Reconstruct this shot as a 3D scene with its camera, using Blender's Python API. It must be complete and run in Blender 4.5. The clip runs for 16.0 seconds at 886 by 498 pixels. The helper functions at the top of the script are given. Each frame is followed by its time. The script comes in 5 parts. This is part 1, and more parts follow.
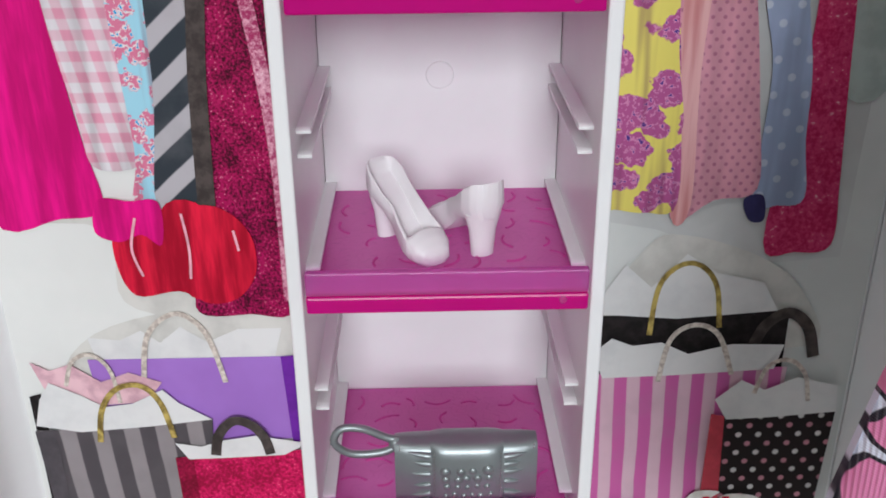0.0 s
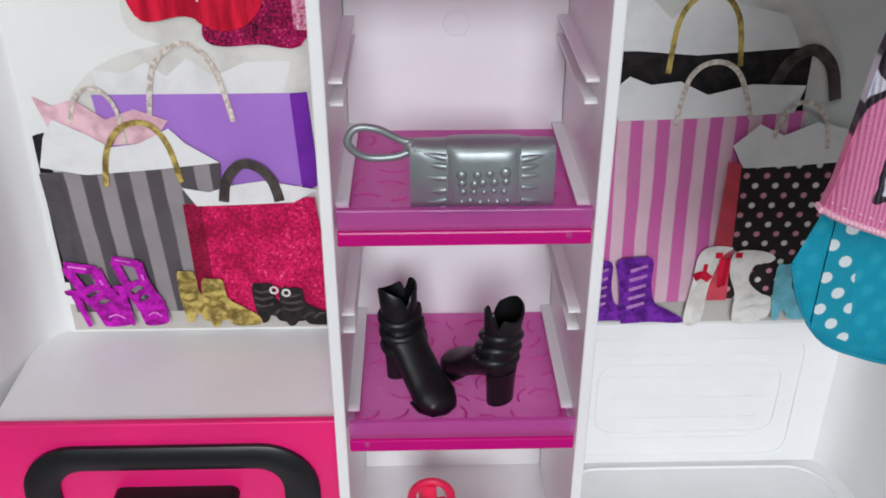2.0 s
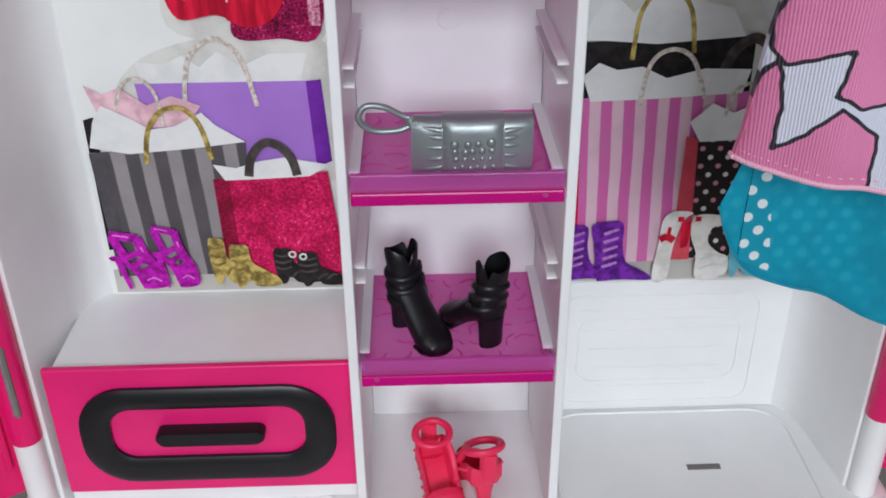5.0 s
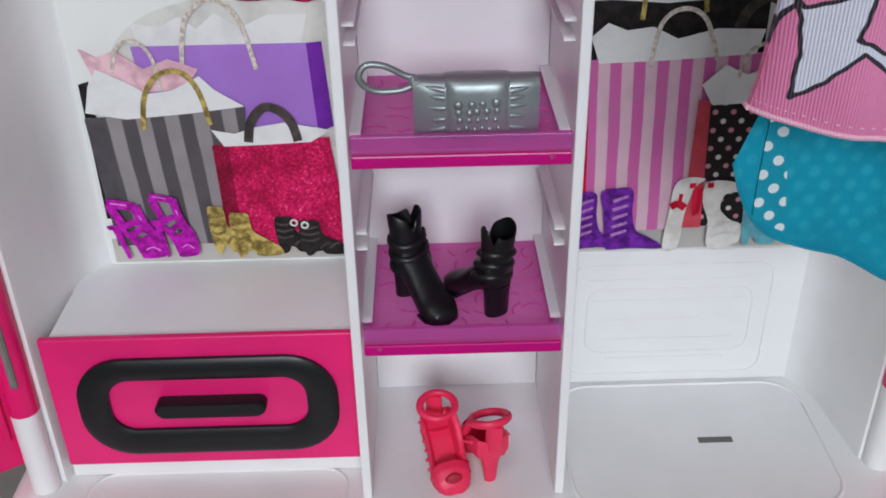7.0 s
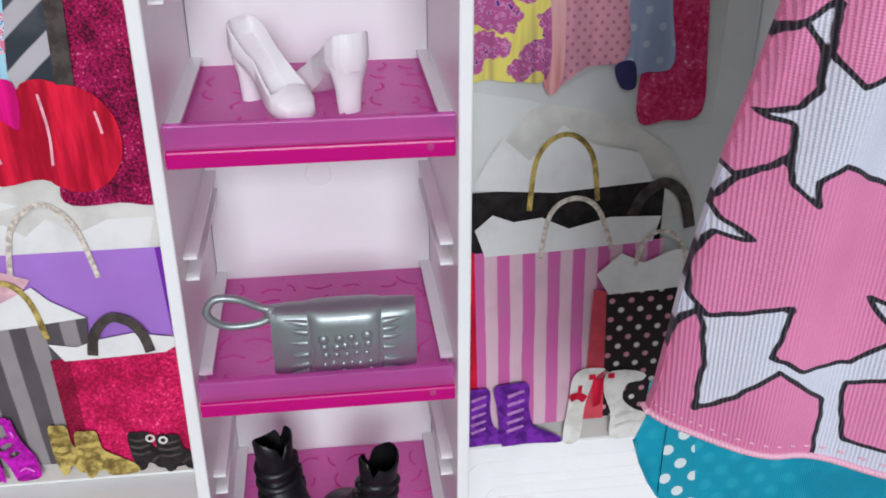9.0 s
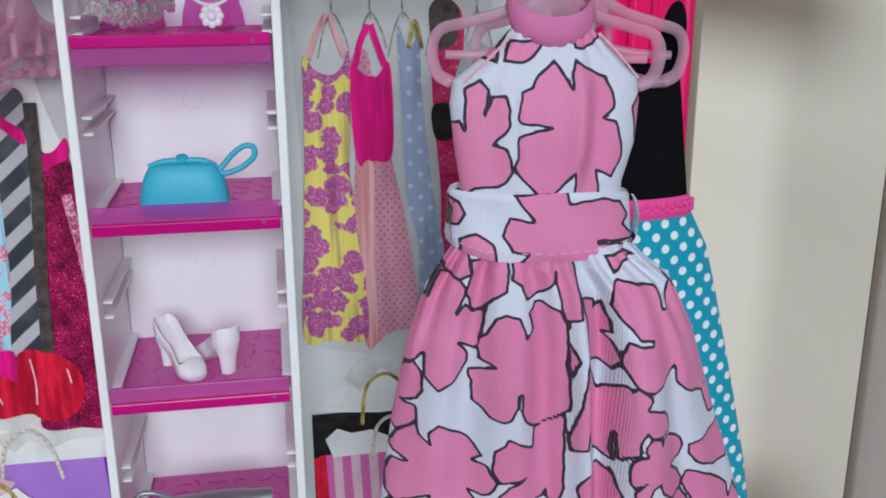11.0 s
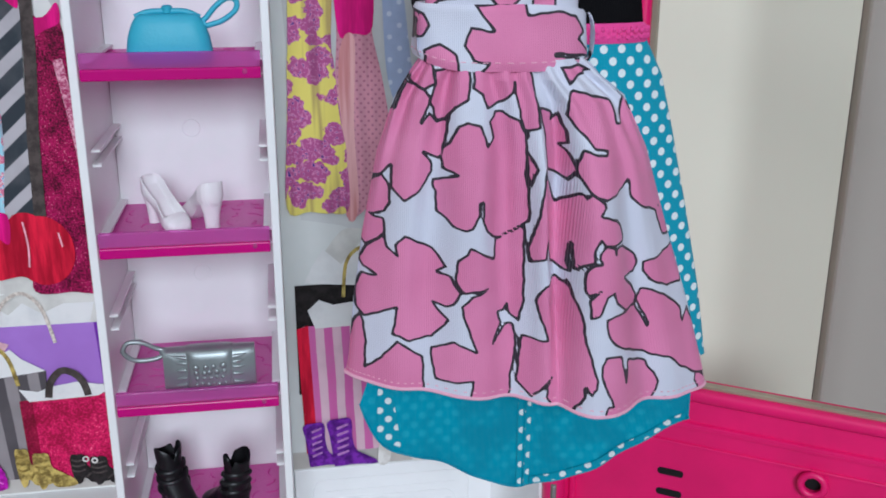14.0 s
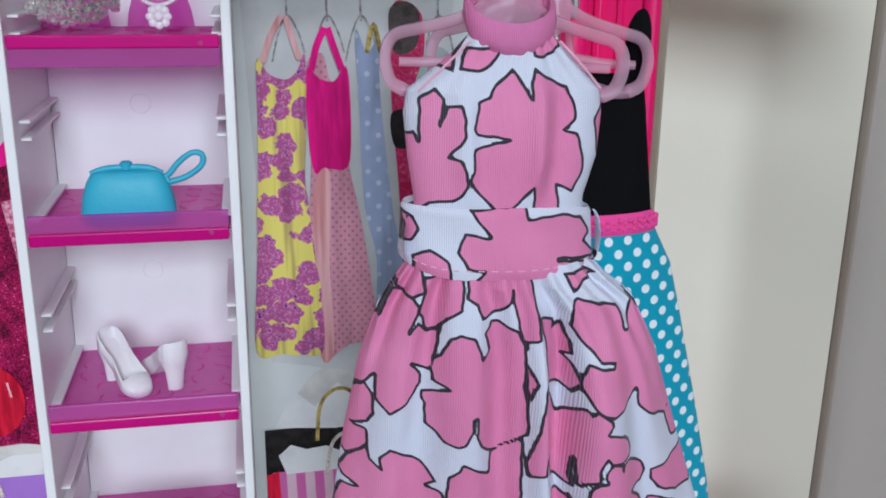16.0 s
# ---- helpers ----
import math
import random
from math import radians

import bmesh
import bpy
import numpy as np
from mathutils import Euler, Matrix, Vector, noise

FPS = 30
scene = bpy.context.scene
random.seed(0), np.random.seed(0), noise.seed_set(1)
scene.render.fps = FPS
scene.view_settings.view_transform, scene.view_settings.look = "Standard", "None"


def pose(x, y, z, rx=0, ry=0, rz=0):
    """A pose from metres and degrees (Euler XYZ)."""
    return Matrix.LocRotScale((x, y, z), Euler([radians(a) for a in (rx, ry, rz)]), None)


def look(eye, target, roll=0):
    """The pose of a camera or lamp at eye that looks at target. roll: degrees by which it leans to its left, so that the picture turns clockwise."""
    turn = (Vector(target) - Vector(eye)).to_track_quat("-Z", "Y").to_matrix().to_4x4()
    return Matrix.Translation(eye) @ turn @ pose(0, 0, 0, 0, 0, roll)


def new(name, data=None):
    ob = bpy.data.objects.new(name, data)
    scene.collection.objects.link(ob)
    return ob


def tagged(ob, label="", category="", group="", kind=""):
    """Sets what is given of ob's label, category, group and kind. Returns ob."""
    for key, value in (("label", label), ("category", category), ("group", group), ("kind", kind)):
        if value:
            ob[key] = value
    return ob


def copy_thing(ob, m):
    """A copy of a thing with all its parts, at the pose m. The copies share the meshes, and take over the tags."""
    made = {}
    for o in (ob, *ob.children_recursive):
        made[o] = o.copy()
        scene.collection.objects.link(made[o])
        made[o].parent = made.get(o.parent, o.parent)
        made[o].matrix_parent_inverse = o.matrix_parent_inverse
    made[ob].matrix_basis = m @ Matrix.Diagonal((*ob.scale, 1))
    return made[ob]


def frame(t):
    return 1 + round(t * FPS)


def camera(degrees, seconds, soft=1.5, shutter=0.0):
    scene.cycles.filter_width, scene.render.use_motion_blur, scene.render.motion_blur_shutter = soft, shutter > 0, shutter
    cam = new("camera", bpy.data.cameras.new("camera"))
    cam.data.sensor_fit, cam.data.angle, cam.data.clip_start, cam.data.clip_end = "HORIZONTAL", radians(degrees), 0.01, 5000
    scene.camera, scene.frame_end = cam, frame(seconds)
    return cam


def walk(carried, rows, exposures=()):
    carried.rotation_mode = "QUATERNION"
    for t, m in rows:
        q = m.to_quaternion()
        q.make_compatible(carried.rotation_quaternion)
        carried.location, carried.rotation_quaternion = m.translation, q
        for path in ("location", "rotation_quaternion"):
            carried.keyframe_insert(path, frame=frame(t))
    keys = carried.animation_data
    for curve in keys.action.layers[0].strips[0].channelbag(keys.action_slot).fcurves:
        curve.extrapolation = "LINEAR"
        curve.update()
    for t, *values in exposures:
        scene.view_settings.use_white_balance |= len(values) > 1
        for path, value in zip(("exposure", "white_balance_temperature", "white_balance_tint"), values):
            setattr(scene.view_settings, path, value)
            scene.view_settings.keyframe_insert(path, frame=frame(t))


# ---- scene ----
cam = camera(48.6, 16.0, soft=1.8)
METRES, EYE, TILT, LEAN, TURN = 0.5, 0.305, 0.0, 0.0, -1.2
ROWS = [
    (0.0, 0.0, 0.0, 0.0, -0.2, -25.35, 0.43),
    (0.5, -0.0015, -0.0026, -0.0298, -0.1, -26.42, 0.2),
    (1.0, -0.0019, -0.0084, -0.0326, -0.25, -26.82, 0.06),
    (1.5, -0.0076, -0.0262, -0.0583, -0.23, -28.32, -0.12),
    (2.0, -0.0099, -0.0355, -0.0964, -0.22, -29.87, -0.03),
    (2.5, -0.0081, -0.039, -0.105, -0.33, -30.28, 0.19),
    (3.0, -0.0074, -0.0412, -0.1053, -0.42, -30.4, 0.23),
    (5.5, -0.0102, -0.129, -0.0709, -0.66, -29.7, 0.56),
    (6.0, -0.0065, -0.124, -0.0862, -0.58, -30.3, 0.69),
    (6.5, -0.0068, -0.1105, -0.0905, -0.24, -30.45, 0.88),
    (7.0, -0.0064, -0.1116, -0.091, -0.21, -30.8, 0.89),
    (7.5, -0.0052, -0.0878, -0.1165, -0.06, -31.73, 1.02),
    (8.0, 0.0032, -0.0611, -0.1165, -0.58, -31.79, 0.95),
    (8.5, 0.0087, -0.0233, -0.0904, -2.59, -30.01, 0.66),
    (9.0, 0.0168, -0.0164, -0.0473, -5.84, -27.18, 0.18),
    (9.5, 0.0128, -0.0305, -0.0089, -8.25, -24.66, -0.33),
    (10.0, 0.0353, -0.1193, 0.0423, -8.8, -21.99, 0.18),
    (12.5, 0.0862, -0.3062, 0.1147, -8.03, -13.97, -0.05),
    (13.0, 0.0871, -0.3088, 0.0906, -8.2, -15.05, -0.03),
    (13.5, 0.0843, -0.3216, 0.0607, -8.23, -16.64, -0.1),
    (14.0, 0.0845, -0.3162, 0.021, -8.36, -18.08, -0.13),
    (14.5, 0.087, -0.3131, 0.0248, -8.47, -17.94, -0.17),
    (15.0, 0.0834, -0.305, 0.0455, -8.65, -17.03, -0.29),
    (15.5, 0.0835, -0.297, 0.07, -9.25, -16.32, -0.47),
    (16.0, 0.0855, -0.236, 0.0986, -10.13, -17.07, -0.69),
]
walk(cam, [(t, pose(0, 0, EYE, TILT, LEAN, TURN) @ pose(METRES * x, METRES * y, METRES * z, 90 + pitch, roll, yaw)) for t, x, y, z, yaw, pitch, roll in ROWS],
     ((0, 0, 6500, 10), (2, 0.02, 6450, 10), (5.5, -0.12, 6300, 10), (7.5, -0.19, 6300, 10), (8.5, 0.1, 6350, 10), (9.5, 0.15, 6350, 10), (10, 0.02, 6250, 9), (12.5, -0.08, 6000, 9), (16, -0.04, 5900, 9)))

# ---- light: two unseen area lamps added in front of and above the wardrobe ----
world = bpy.data.worlds.new("sky")
scene.world = world
world.use_nodes = True
sky = world.node_tree.nodes.new("ShaderNodeTexSky")
sky.sky_type, sky.sun_disc = "NISHITA", False
sky.sun_elevation, sky.sun_rotation = radians(38), radians(70)
world.node_tree.links.new(sky.outputs[0], world.node_tree.nodes["Background"].inputs[0])
world.node_tree.nodes["Background"].inputs[1].default_value = 0.1


def area_light(name, eye, target, wide, high, watts, colour):
    data = bpy.data.lights.new(name, "AREA")
    data.shape, data.size, data.size_y, data.energy, data.color = "RECTANGLE", wide, high, watts, colour
    ob = new(name, data)
    ob.matrix_world = look(eye, target)
    return ob


# Added lamps, placed and powered until the bays are bright enough.
area_light("unseen_front_light", (0.02, -1.78, 0.90), (0.0, 0.2, 0.22), 0.8, 0.6, 32.0, (0.91, 0.945, 1.0))
area_light("unseen_top_light", (-0.36, -0.8, 1.56), (0.0, 0.15, 0.2), 0.45, 0.45, 4.0, (0.93, 0.955, 1.0))

# ---- small helpers; all shapes below are given in millimetres ----
MM = 0.001
ORIGIN = {}


def thing(name, origin=(0, 0, 0), label="", category="", group="", turn=0.0, kind=""):
    ob = new(name)
    ob.empty_display_size = 0.01
    ob.matrix_world = Matrix.Translation(Vector(origin) * MM) @ Matrix.Rotation(radians(turn), 4, "Z")
    ORIGIN[ob] = Vector(origin)
    return tagged(ob, label, category, group, kind)


def part(name, bm, material, parent=None, label="", smooth=False, local=False):
    """One mesh from a bmesh in millimetres; world millimetres unless local."""
    bmesh.ops.recalc_face_normals(bm, faces=bm.faces)
    base = parent
    while base is not None and base.parent is not None:
        base = base.parent
    shift = Vector((0, 0, 0)) if local or base is None else ORIGIN.get(base, Vector((0, 0, 0)))
    for v in bm.verts:
        v.co = (v.co - shift) * MM
    me = bpy.data.meshes.new(name)
    for f in bm.faces:
        f.smooth = smooth
    bm.to_mesh(me)
    bm.free()
    if smooth:
        me.set_sharp_from_angle(angle=radians(50))
    me.materials.append(material)
    ob = new(name, me)
    if parent is not None:
        ob.parent = parent
    return tagged(ob, label)


def setting(name, bm, material, label, category):
    return tagged(part(name, bm, material), label, category, kind="structure")


def box(bm, x0, x1, y0, y1, z0, z1, bevel=0.4):
    m = Matrix.Translation(((x0 + x1) / 2, (y0 + y1) / 2, (z0 + z1) / 2)) @ Matrix.Diagonal((x1 - x0, y1 - y0, z1 - z0, 1))
    vs = bmesh.ops.create_cube(bm, size=1, matrix=m)["verts"]
    if bevel:
        es = list({e for v in vs for e in v.link_edges})
        bmesh.ops.bevel(bm, geom=es, offset=bevel, segments=2, affect="EDGES", profile=0.5)
    return bm


def loft(bm, rings, caps=True, closed=True):
    rows = [[bm.verts.new(p) for p in ring] for ring in rings]
    n = len(rows[0])
    for a, b in zip(rows, rows[1:]):
        for i in range(n if closed else n - 1):
            bm.faces.new((a[i], a[(i + 1) % n], b[(i + 1) % n], b[i]))
    if caps:
        bm.faces.new(rows[0])
        bm.faces.new(rows[-1])
    return bm


def spline(pts, steps=6, closed=False):
    """A Catmull-Rom curve through the points."""
    pts = [Vector(p) for p in pts]
    n, out = len(pts), []
    for i in range(n if closed else n - 1):
        if closed:
            a, b, c, d = pts[i - 1], pts[i], pts[(i + 1) % n], pts[(i + 2) % n]
        else:
            a, b, c, d = pts[max(i - 1, 0)], pts[i], pts[i + 1], pts[min(i + 2, n - 1)]
        for k in range(steps):
            u = k / steps
            out.append(0.5 * (2 * b + (c - a) * u + (2 * a - 5 * b + 4 * c - d) * u * u + (3 * b - a - 3 * c + d) * u ** 3))
    return out if closed else out + [pts[-1]]


def tube(bm, pts, r, n=8, closed=False, flat=1.0):
    """A round (or flattened) bar along the points; r may be one number or one for each point."""
    pts = [Vector(p) for p in pts]
    count = len(pts)
    rs = r if isinstance(r, (list, tuple)) else [r] * count
    up, rows = None, []
    for i, p in enumerate(pts):
        if closed:
            way = (pts[(i + 1) % count] - pts[i - 1]).normalized()
        else:
            way = (pts[min(i + 1, count - 1)] - pts[max(i - 1, 0)]).normalized()
        if up is None:
            up = way.orthogonal().normalized()
        up = (up - way * up.dot(way)).normalized()
        side = way.cross(up)
        rows.append([p + (up * math.cos(a) * flat + side * math.sin(a)) * rs[i] for a in (2 * math.pi * k / n for k in range(n))])
    if closed:
        rows.append(rows[0])
    return loft(bm, rows, caps=not closed)


def ball(bm, p, r, squash=1.0, seg=8):
    m = Matrix.Translation(p) @ Matrix.Diagonal((r, r * squash, r, 1))
    bmesh.ops.create_uvsphere(bm, u_segments=seg, v_segments=max(4, seg * 2 // 3), radius=1, matrix=m)
    return bm


def oval(cx, cz, hx, hz, r, steps=6):
    """Corners of a rounded rectangle, as (x, z)."""
    out = []
    for qx, qz, a0 in ((1, 1, 0), (-1, 1, 90), (-1, -1, 180), (1, -1, 270)):
        for k in range(steps + 1):
            a = radians(a0 + 90 * k / steps)
            out.append((cx + qx * (hx - r) + r * math.cos(a), cz + qz * (hz - r) + r * math.sin(a)))
    return out


def plate(bm, outline, y0, y1, chamfer=0.0):
    """A slab with the given outline (x, z), from y0 (front) to y1 (back)."""
    n = len(outline)
    cx, cz = sum(p[0] for p in outline) / n, sum(p[1] for p in outline) / n
    rows = []
    if chamfer:
        half = max(max(abs(p[0] - cx) for p in outline), 1)
        k = 1 - chamfer / half
        rows.append([(cx + (x - cx) * k, y0, cz + (z - cz) * k) for x, z in outline])
        rows.append([(x, y0 + chamfer, z) for x, z in outline])
    else:
        rows.append([(x, y0, z) for x, z in outline])
    rows.append([(x, y1, z) for x, z in outline])
    return loft(bm, rows)


def ring_slab(bm, outer, inner, y0, y1, bulge=0.6):
    """A flat frame between two outlines with the same number of corners."""
    a = [(x, y1, z) for x, z in outer]
    b = [(x, y0 + bulge, z) for x, z in outer]
    c = [((4 * x + u) / 5, y0, (4 * z + w) / 5) for (x, z), (u, w) in zip(outer, inner)]
    d = [((x + 4 * u) / 5, y0, (z + 4 * w) / 5) for (x, z), (u, w) in zip(outer, inner)]
    e = [(u, y0 + bulge, w) for u, w in inner]
    f = [(u, y1, w) for u, w in inner]
    return loft(bm, [a, b, c, d, e, f, a], caps=False)


# ---- materials ----
class Nodes:
    """Short ways to write node materials."""

    def __init__(self, name):
        self.mat = bpy.data.materials.new(name)
        self.mat.use_nodes = True
        self.tree = self.mat.node_tree
        self.bsdf = self.tree.nodes["Principled BSDF"]
        self.out = self.tree.nodes["Material Output"]
        scale = self.tree.nodes.new("ShaderNodeVectorMath")
        scale.operation = "SCALE"
        scale.inputs[3].default_value = 1000.0
        self.join(self.tree.nodes.new("ShaderNodeNewGeometry").outputs["Position"], scale.inputs[0])
        self.pos = scale.outputs[0]
        split = self.tree.nodes.new("ShaderNodeSeparateXYZ")
        self.join(self.pos, split.inputs[0])
        self.x, self.y, self.z = split.outputs

    def join(self, a, socket):
        if isinstance(a, (int, float)):
            socket.default_value = a
        elif isinstance(a, (tuple, list)):
            socket.default_value = (*a, 1.0) if len(a) == 3 and socket.type == "RGBA" else a
        else:
            self.tree.links.new(a, socket)

    def m(self, op, a, b=0.0, c=0.0):
        n = self.tree.nodes.new("ShaderNodeMath")
        n.operation = op
        for v, s in zip((a, b, c), n.inputs):
            self.join(v, s)
        return n.outputs[0]

    def mix(self, f, a, b):
        n = self.tree.nodes.new("ShaderNodeMix")
        n.data_type = "RGBA"
        for v, i in ((f, 0), (a, 6), (b, 7)):
            self.join(v, n.inputs[i])
        return n.outputs[2]

    def noise(self, scale, detail=3.0, rough=0.55, vec=None):
        """scale: blobs a millimetre."""
        n = self.tree.nodes.new("ShaderNodeTexNoise")
        self.join(vec or self.pos, n.inputs["Vector"])
        n.inputs["Scale"].default_value, n.inputs["Detail"].default_value, n.inputs["Roughness"].default_value = scale, detail, rough
        return n.outputs[0]

    def cells(self, scale, vec=None, what="Distance"):
        n = self.tree.nodes.new("ShaderNodeTexVoronoi")
        self.join(vec or self.pos, n.inputs["Vector"])
        n.inputs["Scale"].default_value = scale
        return n.outputs[what]

    def vec(self, x, y, z):
        n = self.tree.nodes.new("ShaderNodeCombineXYZ")
        for v, s in zip((x, y, z), n.inputs):
            self.join(v, s)
        return n.outputs[0]

    def band(self, v, lo, hi):
        """0 below lo, 1 above hi, smooth between."""
        n = self.tree.nodes.new("ShaderNodeMapRange")
        n.interpolation_type = "SMOOTHSTEP"
        self.join(v, n.inputs[0])
        n.inputs[1].default_value, n.inputs[2].default_value = lo, hi
        return n.outputs[0]

    def bump(self, height, strength=0.2, depth=0.0002):
        n = self.tree.nodes.new("ShaderNodeBump")
        n.inputs["Strength"].default_value, n.inputs["Distance"].default_value = strength, depth
        self.join(height, n.inputs["Height"])
        self.join(n.outputs[0], self.bsdf.inputs["Normal"])

    def set(self, colour=None, rough=0.4, metal=0.0, **more):
        if colour is not None:
            self.join(colour, self.bsdf.inputs["Base Color"])
        self.join(rough, self.bsdf.inputs["Roughness"])
        self.join(metal, self.bsdf.inputs["Metallic"])
        for key, value in more.items():
            self.join(value, self.bsdf.inputs[key.replace("_", " ")])
        return self

    def dots(self, a, b, px, pz, r, soft=0.12, grids=(0.0, 0.5)):
        """Round dots on a grid px by pz, every second row shifted; 1 inside."""
        best = None
        for s in grids:
            u = self.m("MULTIPLY", self.m("SUBTRACT", self.m("FRACT", self.m("ADD", self.m("DIVIDE", a, px), s)), 0.5), px)
            w = self.m("MULTIPLY", self.m("SUBTRACT", self.m("FRACT", self.m("ADD", self.m("DIVIDE", b, pz), s)), 0.5), pz)
            d = self.m("SQRT", self.m("ADD", self.m("MULTIPLY", u, u), self.m("MULTIPLY", w, w)))
            best = d if best is None else self.m("MINIMUM", best, d)
        return self.m("SUBTRACT", 1.0, self.band(best, r - soft, r + soft))

    def stripes(self, v, period, duty, soft=0.02, phase=0.0):
        f = self.m("FRACT", self.m("ADD", self.m("DIVIDE", v, period), phase))
        return self.m("MULTIPLY", self.band(f, 0.0, soft), self.m("SUBTRACT", 1.0, self.band(f, duty, duty + soft)))


def shade(c, k):
    return tuple(min(1.0, v * k) for v in c)


def plastic(name, colour, rough=0.35, wear=0.05, grain=1.5, bump=0.05, metal=0.0, **more):
    n = Nodes(name)
    large, fine = n.noise(0.04, 4), n.noise(grain, 3)
    col = n.mix(n.band(large, 0.3, 0.7), shade(colour, 1 - wear), shade(colour, 1 + wear))
    col = n.mix(n.m("MULTIPLY", n.band(fine, 0.62, 0.75), 0.25), col, shade(colour, 1 - 3 * wear))
    n.set(col, n.m("ADD", rough - 0.06, n.m("MULTIPLY", n.noise(0.3, 4), 0.14)), metal, **more)
    n.bump(n.m("ADD", fine, n.m("MULTIPLY", large, 3.0)), bump)
    return n.mat


def clear_plastic(name, tint, body, clear=0.35, rough=0.22, relief=0.0):
    """Coloured see-through plastic: part clear, part cloudy."""
    n = Nodes(name)
    n.set(n.mix(n.band(n.noise(0.06, 4), 0.3, 0.7), shade(body, 0.92), body), rough)
    trans = n.tree.nodes.new("ShaderNodeBsdfTranslucent")
    n.join(body, trans.inputs[0])
    glass = n.tree.nodes.new("ShaderNodeBsdfTransparent")
    n.join(tint, glass.inputs[0])
    one, two = n.tree.nodes.new("ShaderNodeMixShader"), n.tree.nodes.new("ShaderNodeMixShader")
    one.inputs[0].default_value, two.inputs[0].default_value = 0.45, clear
    n.join(n.bsdf.outputs[0], one.inputs[1])
    n.join(trans.outputs[0], one.inputs[2])
    n.join(one.outputs[0], two.inputs[1])
    n.join(glass.outputs[0], two.inputs[2])
    n.join(two.outputs[0], n.out.inputs[0])
    if relief:
        wavy = n.m("SINE", n.m("MULTIPLY", n.noise(0.11, 2), 60.0))
        n.bump(n.m("ADD", n.band(wavy, 0.2, 0.6), n.m("MULTIPLY", n.noise(1.2, 3), 0.2)), relief, 0.0006)
    else:
        n.bump(n.noise(0.5, 3), 0.06)
    return n.mat


WHITE = plastic("white_plastic", (0.85, 0.85, 0.84), 0.34, 0.02)
PINK = plastic("hot_pink_plastic", (0.80, 0.012, 0.17), 0.33, 0.06)
PINK_DOOR = plastic("hot_pink_door_plastic", (0.78, 0.004, 0.14), 0.38, 0.06)
BLACK = plastic("black_plastic", (0.008, 0.009, 0.010), 0.34, 0.1, Specular_IOR_Level=0.35)
SOFT_BLACK = plastic("soft_black_vinyl", (0.006, 0.006, 0.007), 0.38, 0.15, 0.9, 0.15, Specular_IOR_Level=0.4)
HEEL_PINK = plastic("coral_pink_vinyl", (0.86, 0.025, 0.10), 0.42, 0.06)
PUMP_WHITE = plastic("white_vinyl", (0.80, 0.78, 0.78), 0.45, 0.03)
TEAL_PURSE = plastic("sky_blue_vinyl", (0.045, 0.40, 0.54), 0.5, 0.06, 0.9, 0.5)
SILVER = plastic("silver_paint", (0.29, 0.325, 0.325), 0.36, 0.1, 0.7, 0.2, metal=0.55)
SHINY = plastic("silver_beads", (0.92, 0.91, 0.87), 0.14, 0.1, 0.9, 0.6, metal=0.9)
PEARL = plastic("clear_white_beads", (0.82, 0.76, 0.79), 0.2, 0.04)
# Dark colour standing in for the shade inside slots.
SLOT_SHADE = plastic("slot_shade", (0.16, 0.15, 0.13), 0.6, 0.1)
STEEL = plastic("hinge_pin_steel", (0.55, 0.54, 0.55), 0.35, 0.1, metal=0.9)
SHELF = clear_plastic("magenta_clear_plastic", (0.98, 0.62, 0.89), (0.98, 0.31, 0.75), 0.40, 0.14, 0.7)
SHELF_EDGE = clear_plastic("magenta_edge_plastic", (0.85, 0.04, 0.45), (0.84, 0.004, 0.36), 0.08, 0.25)
SHELF_LINE = clear_plastic("magenta_scroll_plastic", (0.95, 0.40, 0.74), (0.93, 0.18, 0.64), 0.35, 0.12)
SHELF_LIP = clear_plastic("violet_clear_plastic", (0.94, 0.55, 0.88), (0.86, 0.28, 0.70), 0.66, 0.14)
BUST = clear_plastic("purple_clear_plastic", (0.93, 0.52, 0.84), (0.76, 0.12, 0.55), 0.74, 0.18)
HANGER = clear_plastic("pink_clear_plastic", (0.97, 0.84, 0.91), (0.93, 0.66, 0.78), 0.58, 0.18)

WINDOW_RIM = plastic("clear_window_edge", (0.42, 0.36, 0.27), 0.3, 0.1, metal=0.4)


def wall_paint(name, colour):
    n = Nodes(name)
    n.set(n.mix(n.noise(0.004, 5), shade(colour, 0.93), shade(colour, 1.04)), 0.8)
    n.bump(n.noise(0.5, 4), 0.1)
    return n.mat


# The unseen ceiling is greyed to send down less bounced light.
CREAM_WALL, GREY_WALL, CEILING_DIM = wall_paint("cream_wall_paint", (0.80, 0.785, 0.64)), wall_paint("grey_wall_paint", (0.42, 0.385, 0.335)), wall_paint("ceiling_paint", (0.62, 0.62, 0.60))
# Table grey chosen dark so little light bounces up from below.
TABLE = wall_paint("dark_table_grey", (0.30, 0.29, 0.28))
# Dark taupe for the unseen walls, so they bounce less light.
UNSEEN_WALL = wall_paint("unseen_wall_taupe", (0.24, 0.225, 0.205))


